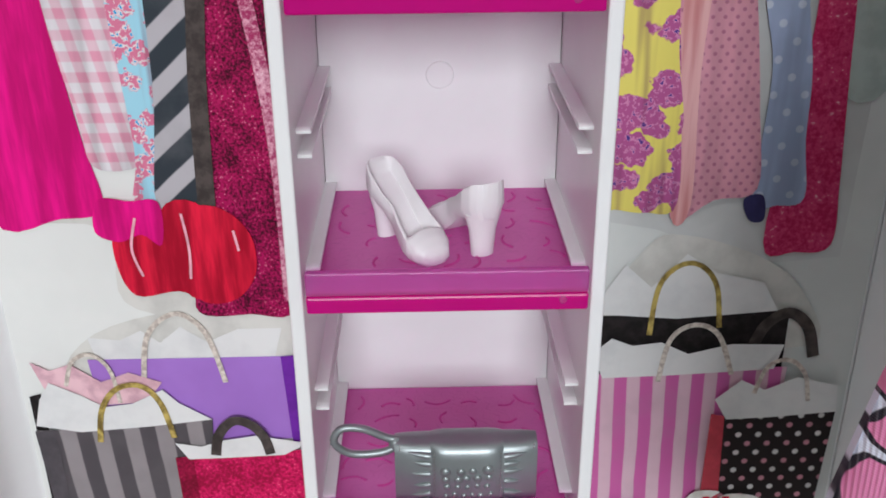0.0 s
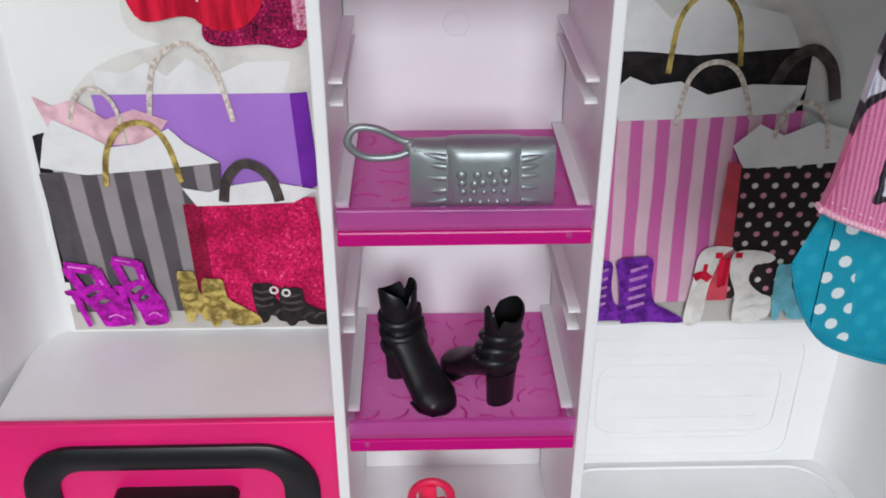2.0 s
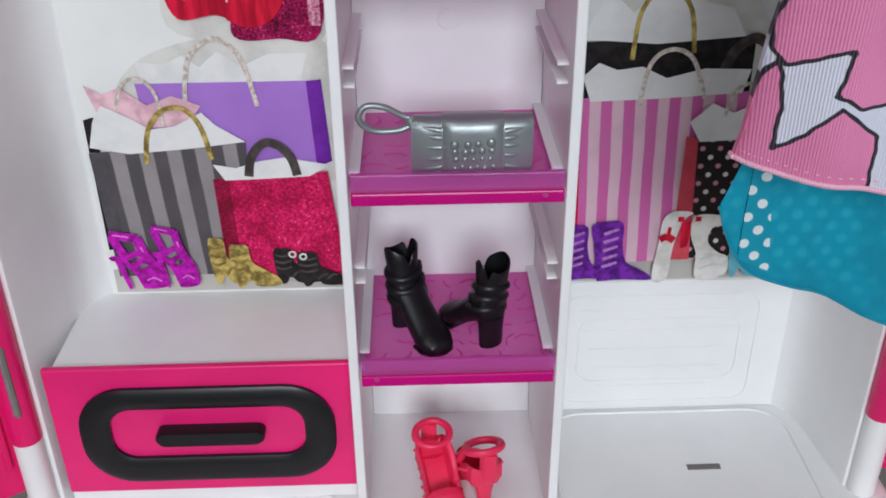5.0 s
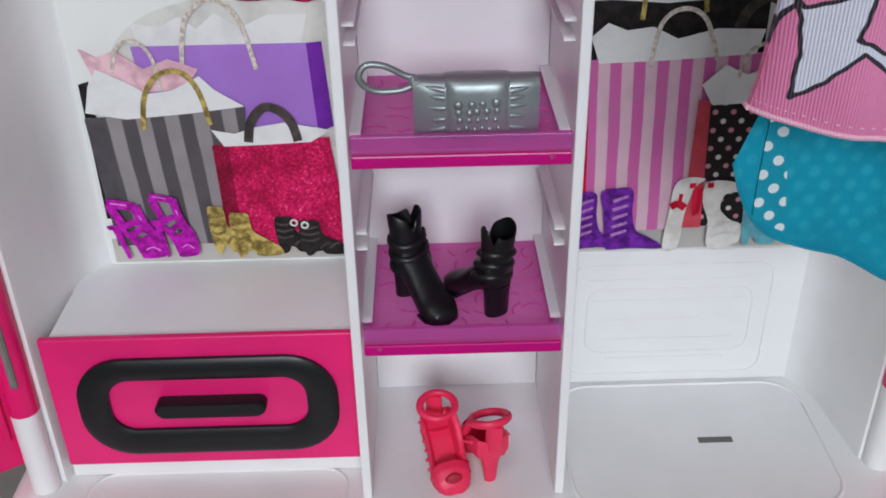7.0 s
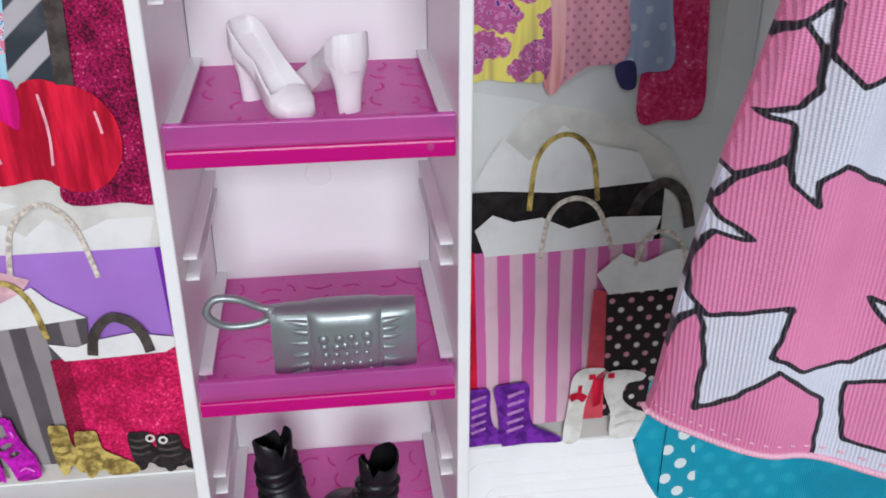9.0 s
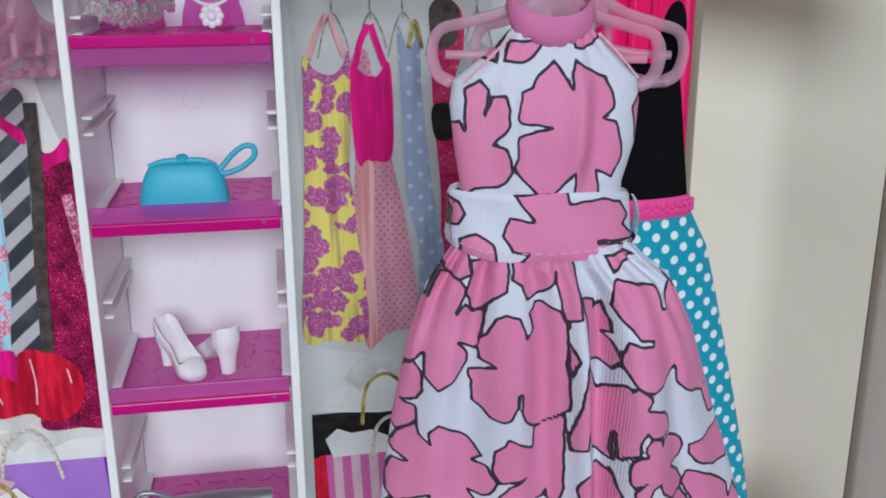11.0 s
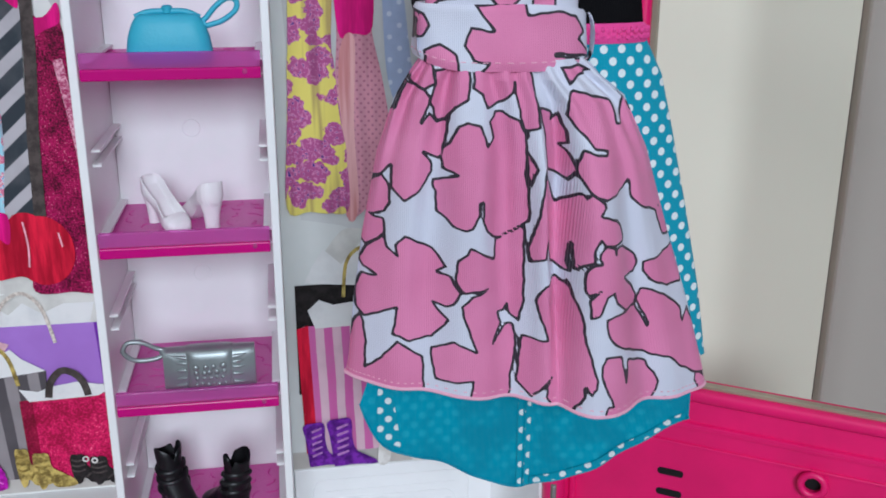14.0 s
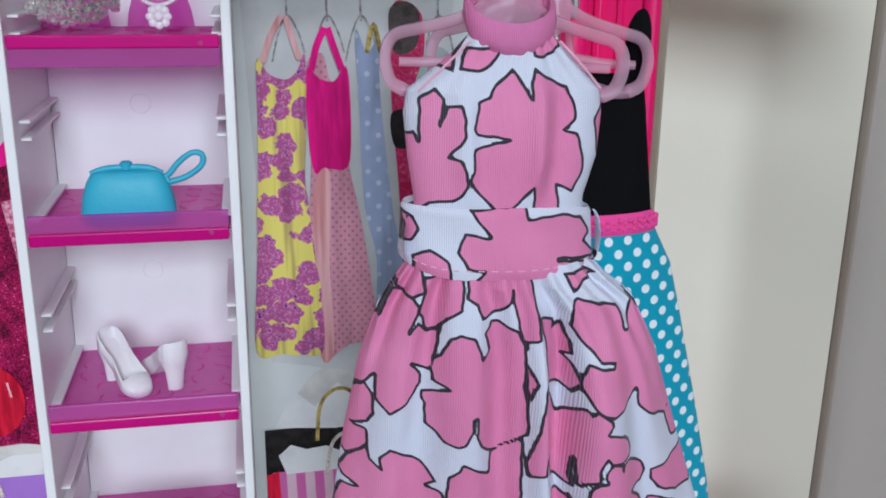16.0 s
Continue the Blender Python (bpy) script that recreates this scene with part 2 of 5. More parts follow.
# cloth
def weave(n, colour, period=0.42, rough=0.55, strength=0.5, sheen=0.04, light=0.04):
    """Fine upright ribs of woven cloth over soft crumples."""
    rib = n.m("SINE", n.m("MULTIPLY", n.x, 2 * math.pi / period))
    weft = n.m("SINE", n.m("MULTIPLY", n.z, 2 * math.pi / (period * 0.8)))
    n.set(n.mix(n.m("MULTIPLY", n.band(rib, -0.2, 1.0), light), colour, (1.0, 0.95, 0.97)), rough, 0.0, Sheen_Weight=sheen, Specular_IOR_Level=0.26 if light > 0.03 else (0.12 if light > 0.01 else 0.02))
    n.bump(n.m("ADD", n.m("ADD", rib, n.m("MULTIPLY", weft, 0.4)), n.m("MULTIPLY", n.noise(0.12, 4), 4.0)), strength, 0.00012)
    return n.mat


def floral_cloth(name):
    """White satin with black-outlined pink flowers; the cloth's "print_edge" says how far it is to the nearest outline."""
    n = Nodes(name)
    edge = n.tree.nodes.new("ShaderNodeAttribute")
    edge.attribute_name = "print_edge"
    d = edge.outputs["Fac"]
    pink = n.mix(n.band(n.noise(0.03, 2), 0.35, 0.65), (0.70, 0.20, 0.385), (0.77, 0.24, 0.44))
    col = n.mix(n.m("SUBTRACT", 1.0, n.band(d, 0.12, 0.30)), (0.66, 0.68, 0.78), (0.014, 0.011, 0.02))
    col = n.mix(n.m("SUBTRACT", 1.0, n.band(d, -0.56, -0.40)), col, pink)
    return weave(n, col, 0.5, 0.42, 0.5, 0.03, 0.05)


def polka_cloth():
    n = Nodes("teal_polka_cloth")
    d = n.dots(n.m("ADD", n.x, n.m("MULTIPLY", n.noise(0.2), 0.5)), n.z, 5.6, 6.6, 1.15)
    return weave(n, n.mix(d, (0.003, 0.30, 0.42), (0.72, 0.80, 0.80)), 0.45, 0.5, 0.4, 0.1, 0.025)


def teal_back():
    n = Nodes("teal_cloth_reverse")
    d = n.dots(n.x, n.z, 5.6, 6.6, 1.2, 0.5)
    col = n.mix(n.m("MULTIPLY", d, 0.35), (0.002, 0.33, 0.47), (0.05, 0.52, 0.64))
    col = n.mix(n.band(n.noise(0.08, 3), 0.35, 0.7), (0.002, 0.26, 0.38), col)
    return weave(n, col, 0.4, 0.45, 0.4, 0.05, 0.025)


def plain_cloth(name, colour, sheen=0.05, light=0.05):
    n = Nodes(name)
    return weave(n, n.mix(n.noise(0.1, 4), shade(colour, 0.8), shade(colour, 1.1)), 0.5, 0.6, 0.4, sheen, light)


FLORAL = floral_cloth("pink_flower_satin")
POLKA, TEAL_BACK = polka_cloth(), teal_back()
PINK_SATIN, BLACK_CLOTH = plain_cloth("hot_pink_satin", (0.82, 0.05, 0.30)), plain_cloth("black_velvet", (0.006, 0.006, 0.007), 0.0, 0.002)
COLLAR_SATIN = plain_cloth("rose_satin", (0.64, 0.17, 0.37))
THREAD = plain_cloth("pale_pink_thread", (0.85, 0.45, 0.58))


# inks of the printed card
def ink(name, colour, spread=0.12, scale=0.15, dark=None, lo=0.35, hi=0.65, rough=0.6, stretch=1.0):
    n = Nodes(name)
    v = n.vec(n.x, n.y, n.m("MULTIPLY", n.z, stretch))
    f = n.band(n.noise(scale, 4, 0.6, v), lo, hi)
    n.set(n.mix(f, dark or shade(colour, 1 - 2 * spread), shade(colour, 1 + spread)), rough, 0.0, Specular_IOR_Level=0.15)
    return n.mat


def printed_fold_shade(n, col, depth=0.45):
    """The shade in soft upright folds of photographed cloth, printed as darker colour."""
    f = n.band(n.noise(0.16, 2, 0.5, n.vec(n.x, n.y, n.m("MULTIPLY", n.z, 0.10))), 0.36, 0.62)
    dark = n.mix(1.0 - depth, (0.0, 0.0, 0.0), col)
    return n.mix(f, dark, col)


def ink_stripes(name, a, b, period, duty, lean=0.0, phase=0.0, along_z=False):
    n = Nodes(name)
    v = n.z if along_z else n.x
    o = n.x if along_z else n.z
    s = n.stripes(n.m("ADD", n.m("ADD", v, n.m("MULTIPLY", o, lean)), n.m("MULTIPLY", n.noise(0.05), 1.0)), period, duty, 0.06, phase)
    col = n.mix(s, b, a)
    n.set(n.mix(n.m("MULTIPLY", n.band(n.noise(0.06, 4), 0.4, 0.75), 0.3), col, shade(b, 0.5)), 0.6, 0.0, Specular_IOR_Level=0.15)
    return n.mat


def ink_dots(name, ground, first, px, pz, r, second=None):
    n = Nodes(name)
    col = n.mix(n.dots(n.x, n.z, px, pz, r, 0.2, (0.0,) if second else (0.0, 0.5)), ground, first)
    if second:
        col = n.mix(n.dots(n.x, n.z, px, pz, r, 0.2, (0.5,)), col, second)
    else:
        col = printed_fold_shade(n, col, 0.3)
    n.set(n.mix(n.m("MULTIPLY", n.band(n.noise(0.07, 4), 0.4, 0.7), 0.25), col, shade(ground, 0.5)), 0.6, 0.0, Specular_IOR_Level=0.15)
    return n.mat


def ink_glitter(name, dark, mid, light, scale=1.1):
    n = Nodes(name)
    a, b = n.noise(scale, 3, 0.7), n.noise(0.12, 4, 0.6)
    col = n.mix(n.band(n.m("ADD", n.m("MULTIPLY", a, 0.65), n.m("MULTIPLY", b, 0.4)), 0.42, 0.62), dark, mid)
    n.set(n.mix(n.m("MULTIPLY", n.band(a, 0.6, 0.72), n.band(b, 0.45, 0.62)), col, light), 0.6, 0.0, Specular_IOR_Level=0.15)
    return n.mat


def ink_flowers(name, ground, petal, heart, leaf, scale=0.085, reach=0.0):
    n = Nodes(name)
    wob = n.vec(n.m("ADD", n.x, n.m("MULTIPLY", n.noise(0.35), 5.0)), 0.0, n.m("ADD", n.z, n.m("MULTIPLY", n.noise(0.3, 2), 5.0)))
    d, speck = n.cells(scale, wob), n.noise(0.8, 2)
    col = n.mix(n.m("SUBTRACT", 1.0, n.band(d, 0.51 + reach, 0.55 + reach)), ground, petal)
    col = n.mix(n.m("MULTIPLY", n.m("SUBTRACT", 1.0, n.band(d, 0.51 + reach, 0.54 + reach)), n.band(speck, 0.52, 0.56)), col, heart)
    col = n.mix(n.m("MULTIPLY", n.m("SUBTRACT", 1.0, n.band(d, 0.5 + reach, 0.52 + reach)), n.band(speck, 0.62, 0.65)), col, leaf)
    # Upright dark bands: the shade of folds, put into the print.
    fold = n.band(n.noise(0.22, 2, 0.5, n.vec(n.x, 0.0, n.m("MULTIPLY", n.z, 0.06))), 0.48, 0.66)
    n.set(n.mix(n.m("MULTIPLY", fold, 0.5), col, shade(petal, 0.35)), 0.6, 0.0, Specular_IOR_Level=0.15)
    return n.mat


def ink_check(name, a, b, period):
    n = Nodes(name)
    s = n.m("ADD", n.stripes(n.m("ADD", n.x, n.m("MULTIPLY", n.z, 0.2)), period, 0.5, 0.1), n.stripes(n.z, period, 0.5, 0.1))
    n.set(printed_fold_shade(n, n.mix(n.m("MULTIPLY", s, 0.5), b, a), 0.3), 0.6, 0.0, Specular_IOR_Level=0.15)
    return n.mat


CARD_LEFT = ink("printed_card_cream", (0.80, 0.81, 0.77), 0.02, 0.02)
# Greyer print, darkened further for the shade in the right bay.
CARD_RIGHT = ink("printed_card_grey_shaded", (0.70, 0.72, 0.69), 0.03, 0.02)
# Grey of the shadows printed behind bags and clothes, and of sandal straps.
CARD_TONE = ink("printed_grey", (0.67, 0.66, 0.61), 0.06, 0.08)
TISSUE = ink("printed_tissue", (0.76, 0.76, 0.74), 0.02, 0.07, (0.66, 0.665, 0.655), 0.25, 0.6)
TISSUE_PINK = ink("printed_pink_tissue", (0.80, 0.52, 0.56), 0.06, 0.16, (0.62, 0.36, 0.42))
INK_GREY_BAG = ink_stripes("printed_grey_stripes", (0.085, 0.075, 0.082), (0.30, 0.27, 0.275), 9.2, 0.5, 0.06, 0.15)
INK_GREY_SIDE = ink("printed_dark_grey", (0.09, 0.08, 0.088), 0.1, 0.1)
INK_PURPLE = ink("printed_purple", (0.40, 0.20, 0.62), 0.04, 0.02, (0.36, 0.17, 0.56))
INK_PURPLE_SIDE = ink("printed_deep_purple", (0.17, 0.025, 0.36), 0.08)
INK_RED_GLITTER = ink_glitter("printed_red_glitter", (0.30, 0.004, 0.04), (0.70, 0.012, 0.12), (0.95, 0.25, 0.38))
INK_RED_SIDE = ink_glitter("printed_dark_glitter", (0.16, 0.003, 0.02), (0.32, 0.006, 0.05), (0.5, 0.05, 0.1))
INK_GOLD = ink("printed_gold", (0.50, 0.38, 0.11), 0.2, 0.28, (0.16, 0.11, 0.03))
INK_BRONZE = ink("printed_bronze", (0.28, 0.20, 0.05), 0.2, 0.5)
INK_LILAC = ink("printed_lilac", (0.46, 0.20, 0.50), 0.15, 0.5)
INK_BLACK = ink("printed_black", (0.022, 0.018, 0.018), 0.2, 0.3)
INK_ROPE = ink("printed_rope", (0.70, 0.64, 0.56), 0.08, 0.7, (0.45, 0.38, 0.33))
INK_BROWN = ink("printed_brown_band", (0.075, 0.06, 0.055), 0.2, 0.25)
INK_MAGENTA = ink("printed_magenta", (0.52, 0.012, 0.44), 0.1, 0.35, (0.25, 0.004, 0.21))
INK_ORCHID = ink("printed_orchid", (0.80, 0.22, 0.72), 0.1, 0.4)
INK_VIOLET = ink("printed_violet", (0.17, 0.022, 0.34), 0.12, 0.3, (0.07, 0.008, 0.16))
INK_WHITE = ink("printed_white", (0.74, 0.72, 0.68), 0.04, 0.16, (0.60, 0.57, 0.52))
INK_TEAL = ink("printed_teal", (0.14, 0.42, 0.50), 0.1, 0.2)
INK_RED = ink("printed_red", (0.74, 0.012, 0.05), 0.1, 0.2, (0.36, 0.002, 0.02), stretch=0.12)
INK_PINK_STRIPES = ink_stripes("printed_pink_stripes", (0.62, 0.13, 0.38), (0.72, 0.48, 0.56), 7.4, 0.5, 0.03, 0.1)
INK_BLUSH = ink("printed_blush", (0.86, 0.42, 0.50), 0.1, 0.3)
INK_CORAL = ink("printed_coral", (0.62, 0.07, 0.10), 0.1, 0.1)
INK_DOTS = ink_dots("printed_black_dots", (0.022, 0.016, 0.016), (0.74, 0.72, 0.70), 5.9, 6.4, 0.9, (0.62, 0.28, 0.34))
INK_HOT = ink("printed_hot_pink", (0.80, 0.005, 0.24), 0.1, 0.16, (0.52, 0.002, 0.14), stretch=0.12)
INK_CHECK = ink_check("printed_gingham", (0.78, 0.34, 0.45), (0.80, 0.76, 0.78), 5.2)
INK_FLORAL_BLUE = ink_flowers("printed_blue_floral", (0.36, 0.68, 0.80), (0.70, 0.20, 0.32), (0.80, 0.72, 0.72), (0.02, 0.34, 0.66), 0.17)
INK_DIAGONAL = ink_stripes("printed_diagonal", (0.035, 0.045, 0.055), (0.48, 0.46, 0.48), 13.0, 0.55, -0.9, 0.0, True)
INK_SEQUIN = ink_glitter("printed_sequins", (0.05, 0.001, 0.012), (0.44, 0.006, 0.10), (0.90, 0.55, 0.62), 1.3)
INK_SPARKLE = ink_glitter("printed_sparkle", (0.38, 0.03, 0.12), (0.78, 0.40, 0.50), (0.95, 0.88, 0.90), 1.0)
INK_YELLOW = ink_flowers("printed_yellow_floral", (0.80, 0.70, 0.16), (0.46, 0.10, 0.28), (0.66, 0.25, 0.45), (0.08, 0.04, 0.26), 0.13)
INK_YELLOW_SKIRT = ink_flowers("printed_gathered_floral", (0.80, 0.70, 0.16), (0.46, 0.10, 0.28), (0.66, 0.25, 0.45), (0.08, 0.04, 0.26), 0.125, 0.06)
INK_PINK_DRESS = ink_dots("printed_pink_dots", (0.74, 0.34, 0.42), (0.50, 0.18, 0.28), 3.0, 3.6, 0.5)
INK_PEACH = ink("printed_peach", (0.76, 0.44, 0.44), 0.08, 0.2, (0.60, 0.22, 0.22), stretch=0.05)
INK_DENIM = ink_dots("printed_denim", (0.38, 0.46, 0.64), (0.62, 0.68, 0.78), 8.0, 9.0, 1.0)
INK_LACE = ink_glitter("printed_red_lace", (0.46, 0.012, 0.08), (0.62, 0.05, 0.16), (0.78, 0.45, 0.52), 0.7)
INK_MINT = ink("printed_mint", (0.46, 0.54, 0.50), 0.06, 0.12)
INK_LEOPARD = ink_flowers("printed_leopard", (0.22, 0.08, 0.03), (0.10, 0.025, 0.01), (0.04, 0.01, 0.005), (0.3, 0.12, 0.05), 0.28)
INK_STEEL = ink("printed_wire", (0.42, 0.40, 0.38), 0.2, 0.6, (0.2, 0.19, 0.18))
INK_NAVY = ink("printed_navy", (0.035, 0.03, 0.10), 0.1)
INK_BOARD = ink("printed_shelf_board", (0.50, 0.47, 0.43), 0.05, 0.03)

# ---- the room round the table ----
B = bmesh.new
setting("table_top", box(B(), -900, 1000, -420, 262, -28, 0, 3), TABLE, "table top under the wardrobe, dark grey to cut bounced light", "table")
setting("floor", box(B(), -1300, 1300, -1900, 700, -800, -760, 0), GREY_WALL, "plain grey floor of the room", "floor")
setting("ceiling", box(B(), -1300, 1300, -1900, 700, 1600, 1650, 0), CEILING_DIM, "unseen ceiling, greyed to cut bounced light", "ceiling")
setting("wall_west", box(B(), -1300, -1240, -1900, 700, -760, 1600, 0), UNSEEN_WALL, "unseen taupe wall, kept dark to cut bounced light", "wall")
setting("wall_north", box(B(), -1240, 312, 275, 335, -760, 1600, 0), CREAM_WALL, "cream painted wall behind the wardrobe", "wall")
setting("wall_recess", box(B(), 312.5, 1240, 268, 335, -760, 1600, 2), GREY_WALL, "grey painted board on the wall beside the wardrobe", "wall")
setting("wall_east", box(B(), 1240, 1300, -1900, 700, -760, 1600, 0), UNSEEN_WALL, "unseen taupe wall, kept dark to cut bounced light", "wall")
# Unseen front wall, its opening cut round the added front lamp.
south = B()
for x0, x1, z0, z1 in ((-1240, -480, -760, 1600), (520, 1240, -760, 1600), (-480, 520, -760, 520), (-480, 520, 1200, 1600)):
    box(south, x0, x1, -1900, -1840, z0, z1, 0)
setting("wall_south", south, UNSEEN_WALL, "unseen dark taupe wall with an opening added for the front lamp", "wall")

# ---- wardrobe: body ----
ward = thing("toy_wardrobe", (4.5, 210, 0), "white plastic toy wardrobe with hot pink doors standing open", "wardrobe")


def side_wall(flip):
    plan = [(-132, 192.5), (-129.2, 192.3), (-128.6, 194), (-124.5, 222), (-122.4, 231), (-119.4, 236.4), (-115, 239.6), (-115, 246), (-138, 246), (-138, 198), (-136, 195)]
    if flip:
        plan = [(143, 192.5), (140, 192.3), (139.4, 194), (136.6, 222), (134.4, 231), (130, 237), (124, 239.6), (124, 246), (149, 246), (149, 198), (147, 195)]
    return loft(B(), [[(x, y, z) for x, y in plan] for z in (24, 384)])


part("side_panel", side_wall(False), WHITE, ward, smooth=True)
part("side_panel", side_wall(True), WHITE, ward, smooth=True)
part("back_panel", box(B(), -115, 124, 240, 246, 24, 384), WHITE, ward)
part("top_panel", box(B(), -146, 155, 146, 246, 384, 394, 2), WHITE, ward)
base = box(B(), -146, 155, 140, 246, 0.2, 24, 2)
part("base_panel", base, WHITE, ward)
for x0, x1 in ((-28.4, -25.4), (34.5, 37.5)):
    part("column_panel", box(B(), x0, x1, 180, 239.8, 24.1, 383.8, 0.5), WHITE, ward)
part("column_back", box(B(), -25.2, 34.3, 238, 239.8, 24.1, 383.8, 0), WHITE, ward)
for k in range(5):
    boss = B()
    bmesh.ops.create_cone(boss, segments=20, radius1=3.6, radius2=3.3, depth=0.5, cap_ends=True,
                          matrix=Matrix.Translation((4.5, 237.8, 118 + 61 * k)) @ Matrix.Rotation(radians(90), 4, "X"))
    part("round_boss", boss, WHITE, ward)
for k in range(10):
    z = 84 + 30.6 * k
    for side, x0, x1 in ((-1, -25.4, -21.4), (1, 30.5, 34.5)):
        for dz in (0, 5.2):
            rail = B()
            a, b = (x0, x1 - 1.0) if side < 0 else (x0 + 1.0, x1)
            tip = x1 if side < 0 else x0
            loft(rail, [[(a, y, z + dz + h), (b, y, z + dz + h), (b, y, z + dz - h), (a, y, z + dz - h)] for y, h in ((237.8, 0.45), (194, 0.45), (190.5, 0.6), (188.6, 0.55), (188.2, 0.3))])
            part("shelf_rail", rail, WHITE, ward, smooth=True)

# floor pan of the right bay with a moulded rim, and the ribs of its back
pan = B()
tube(pan, [(x, y, 24.0) for x, y in oval(86, 203, 45, 32, 13)], 0.7, 8, True)
part("pan_rim", pan, WHITE, ward, smooth=True)
part("pan_slot", box(B(), 88, 100, 202.3, 205, 23.9, 24.25, 0.1), SLOT_SHADE, ward)
part("lower_back", box(B(), 38, 134, 237.4, 239.8, 24.1, 82, 0.6), WHITE, ward)
for k, (hx, hz) in enumerate(((36, 24), (30, 14))):
    rib = tube(B(), [(x, 237.4, z) for x, z in oval(82, 52, hx, hz, 6)], 0.45, 6, True)
    part("moulded_rib", rib, WHITE, ward, smooth=True)
for k in range(5):
    part("moulded_rib", tube(B(), [(52 + 2 * k, 237.3, 70 - 8.6 * k), (112 - 2 * k, 237.3, 70 - 8.6 * k)], 0.35, 6), WHITE, ward, smooth=True)
part("bay_shelf", box(B(), -124, -28.6, 194, 239, 78, 81.6, 0.6), WHITE, ward)
part("drawer_rail", box(B(), -127, -28.6, 194.5, 230, 24.1, 31, 0.6), WHITE, ward)
pan = B()
tube(pan, [(x, y, 24.0) for x, y in oval(-77, 183, 43, 12, 9)], 0.6, 8, True)
part("pan_rim", pan, WHITE, ward, smooth=True)

# ---- wardrobe: doors ----
HINGE_Y = 190.5


def hinge(flip):
    cx = 145.6 if flip else -135.2

    def rod(z0, z1, r, n=20):
        return loft(B(), [[(cx + r * math.cos(a), HINGE_Y + r * math.sin(a), z) for a in (2 * math.pi * k / n for k in range(n))] for z in (z0, z1)])

    part("hinge_post", rod(24.1, 57, 4.6), WHITE, ward, smooth=True)
    barrel = part("hinge_barrel", rod(57, 383.5, 4.7), PINK_DOOR, ward, "hot pink hinge barrel", True)
    s = -1 if flip else 1
    for k in range(7):
        z = 69 + 44 * k
        part("hinge_slot", box(B(), cx + s * 1.2 - 1.3, cx + s * 1.2 + 1.3, HINGE_Y - 4.75, HINGE_Y - 3, z, z + 27, 0.5), SLOT_SHADE, barrel)
        part("hinge_pin", box(B(), cx + s * 1.0 - 0.8, cx + s * 1.0 + 0.5, HINGE_Y - 4.95, HINGE_Y - 3, z + 1, z + 26, 0.3), STEEL, barrel)


def door(flip):
    """An open door: a hot pink pressed panel with a large window, turned out from its hinge."""
    m = Matrix.Translation((148, 201, 0)) @ Matrix.Rotation(radians(-34.2), 4, "Z")
    if flip:
        m = Matrix.Translation((9, 0, 0)) @ Matrix.Diagonal((-1, 1, 1, 1)) @ m

    def put(name, bm, material, parent, label="", smooth=False):
        bmesh.ops.transform(bm, matrix=m, verts=bm.verts)
        return part(name, bm, material, parent, label, smooth)

    outer, inner = oval(73, 206, 77, 178, 10), oval(83.5, 245, 54, 101, 7)
    panel = loft(B(), [[(x, 0, z) for x, z in inner], [(x, 0, z) for x, z in outer], [(x, 9, z) for x, z in outer], [(x, 9, z) for x, z in inner], [(x, 0, z) for x, z in inner]], caps=False)
    leaf = put("door", panel, PINK_DOOR, ward, "hot pink plastic wardrobe door with an empty window")
    put("window_rim", ring_slab(B(), oval(83.5, 245, 54.3, 101.3, 7), oval(83.5, 245, 51.8, 99.6, 6), 1.2, 4.5, 0.5), WINDOW_RIM, leaf, "thin dull gold window edge")
    put("raised_border", ring_slab(B(), oval(83.5, 245, 59.5, 106.5, 11), oval(83.5, 245, 54.2, 101.2, 7), -2.0, 0.3, 1.2), PINK_DOOR, leaf, smooth=True)
    put("moulded_border", ring_slab(B(), oval(83.5, 248, 68, 121, 17), oval(83.5, 248, 65.5, 118.5, 15), -1.3, 0.3, 0.8), PINK_DOOR, leaf, smooth=True)
    for z, h in ((127, 0.9), (119, 0.7), (78, 0.7)):
        put("moulded_rib", box(B(), 4, 144, -0.9, 0.3, z - h, z + h, 0.4), PINK_DOOR, leaf)
    put("side_rib", box(B(), 8, 10.5, -1.4, 0.3, 40, 376, 0.5), PINK_DOOR, leaf)
    put("peg_socket", tube(B(), [(104 + 4.4 * math.cos(a), -2.2, 114 + 4.4 * math.sin(a)) for a in (2 * math.pi * k / 18 for k in range(18))], 1.5, 8, True), PINK_DOOR, leaf, smooth=True)
    # Black plates on the panel stand in for the dark inside hole and slots.
    hole = plate(B(), oval(104, 114, 3.2, 3.2, 3.1), -0.25, 0.2)
    put("socket_hole", hole, BLACK, leaf)
    for z in (105, 95.5):
        put("door_slot", plate(B(), oval(50, z, 5.2, 1.5, 1.3), -0.3, 0.2), BLACK, leaf)
    put("door_clip", box(B(), 42, 51.5, -2.6, 0.2, 352.2, 356, 0.6), BLACK, leaf, "small black plastic clip")
    put("door_clip", box(B(), 24, 27, -1.6, 0.2, 262, 270, 0.6), BLACK, leaf)
    put("round_knob", ball(B(), (76, -0.3, 354), 3.0, 0.75, 14), PINK_DOOR, leaf, smooth=True)


for flip in (False, True):
    hinge(flip)
    door(flip)

# ---- drawer ----
drawer = thing("drawer", (-77, 194, 31), "hot pink drawer with a black oval border and pull", "drawer")
part("drawer_front", box(B(), -126.4, -28.8, 192, 194.4, 31.4, 82.6, 0.5), PINK, drawer, "hot pink drawer front")
part("drawer_box", box(B(), -122, -32, 194.4, 232, 33, 76, 0.8), WHITE, drawer)
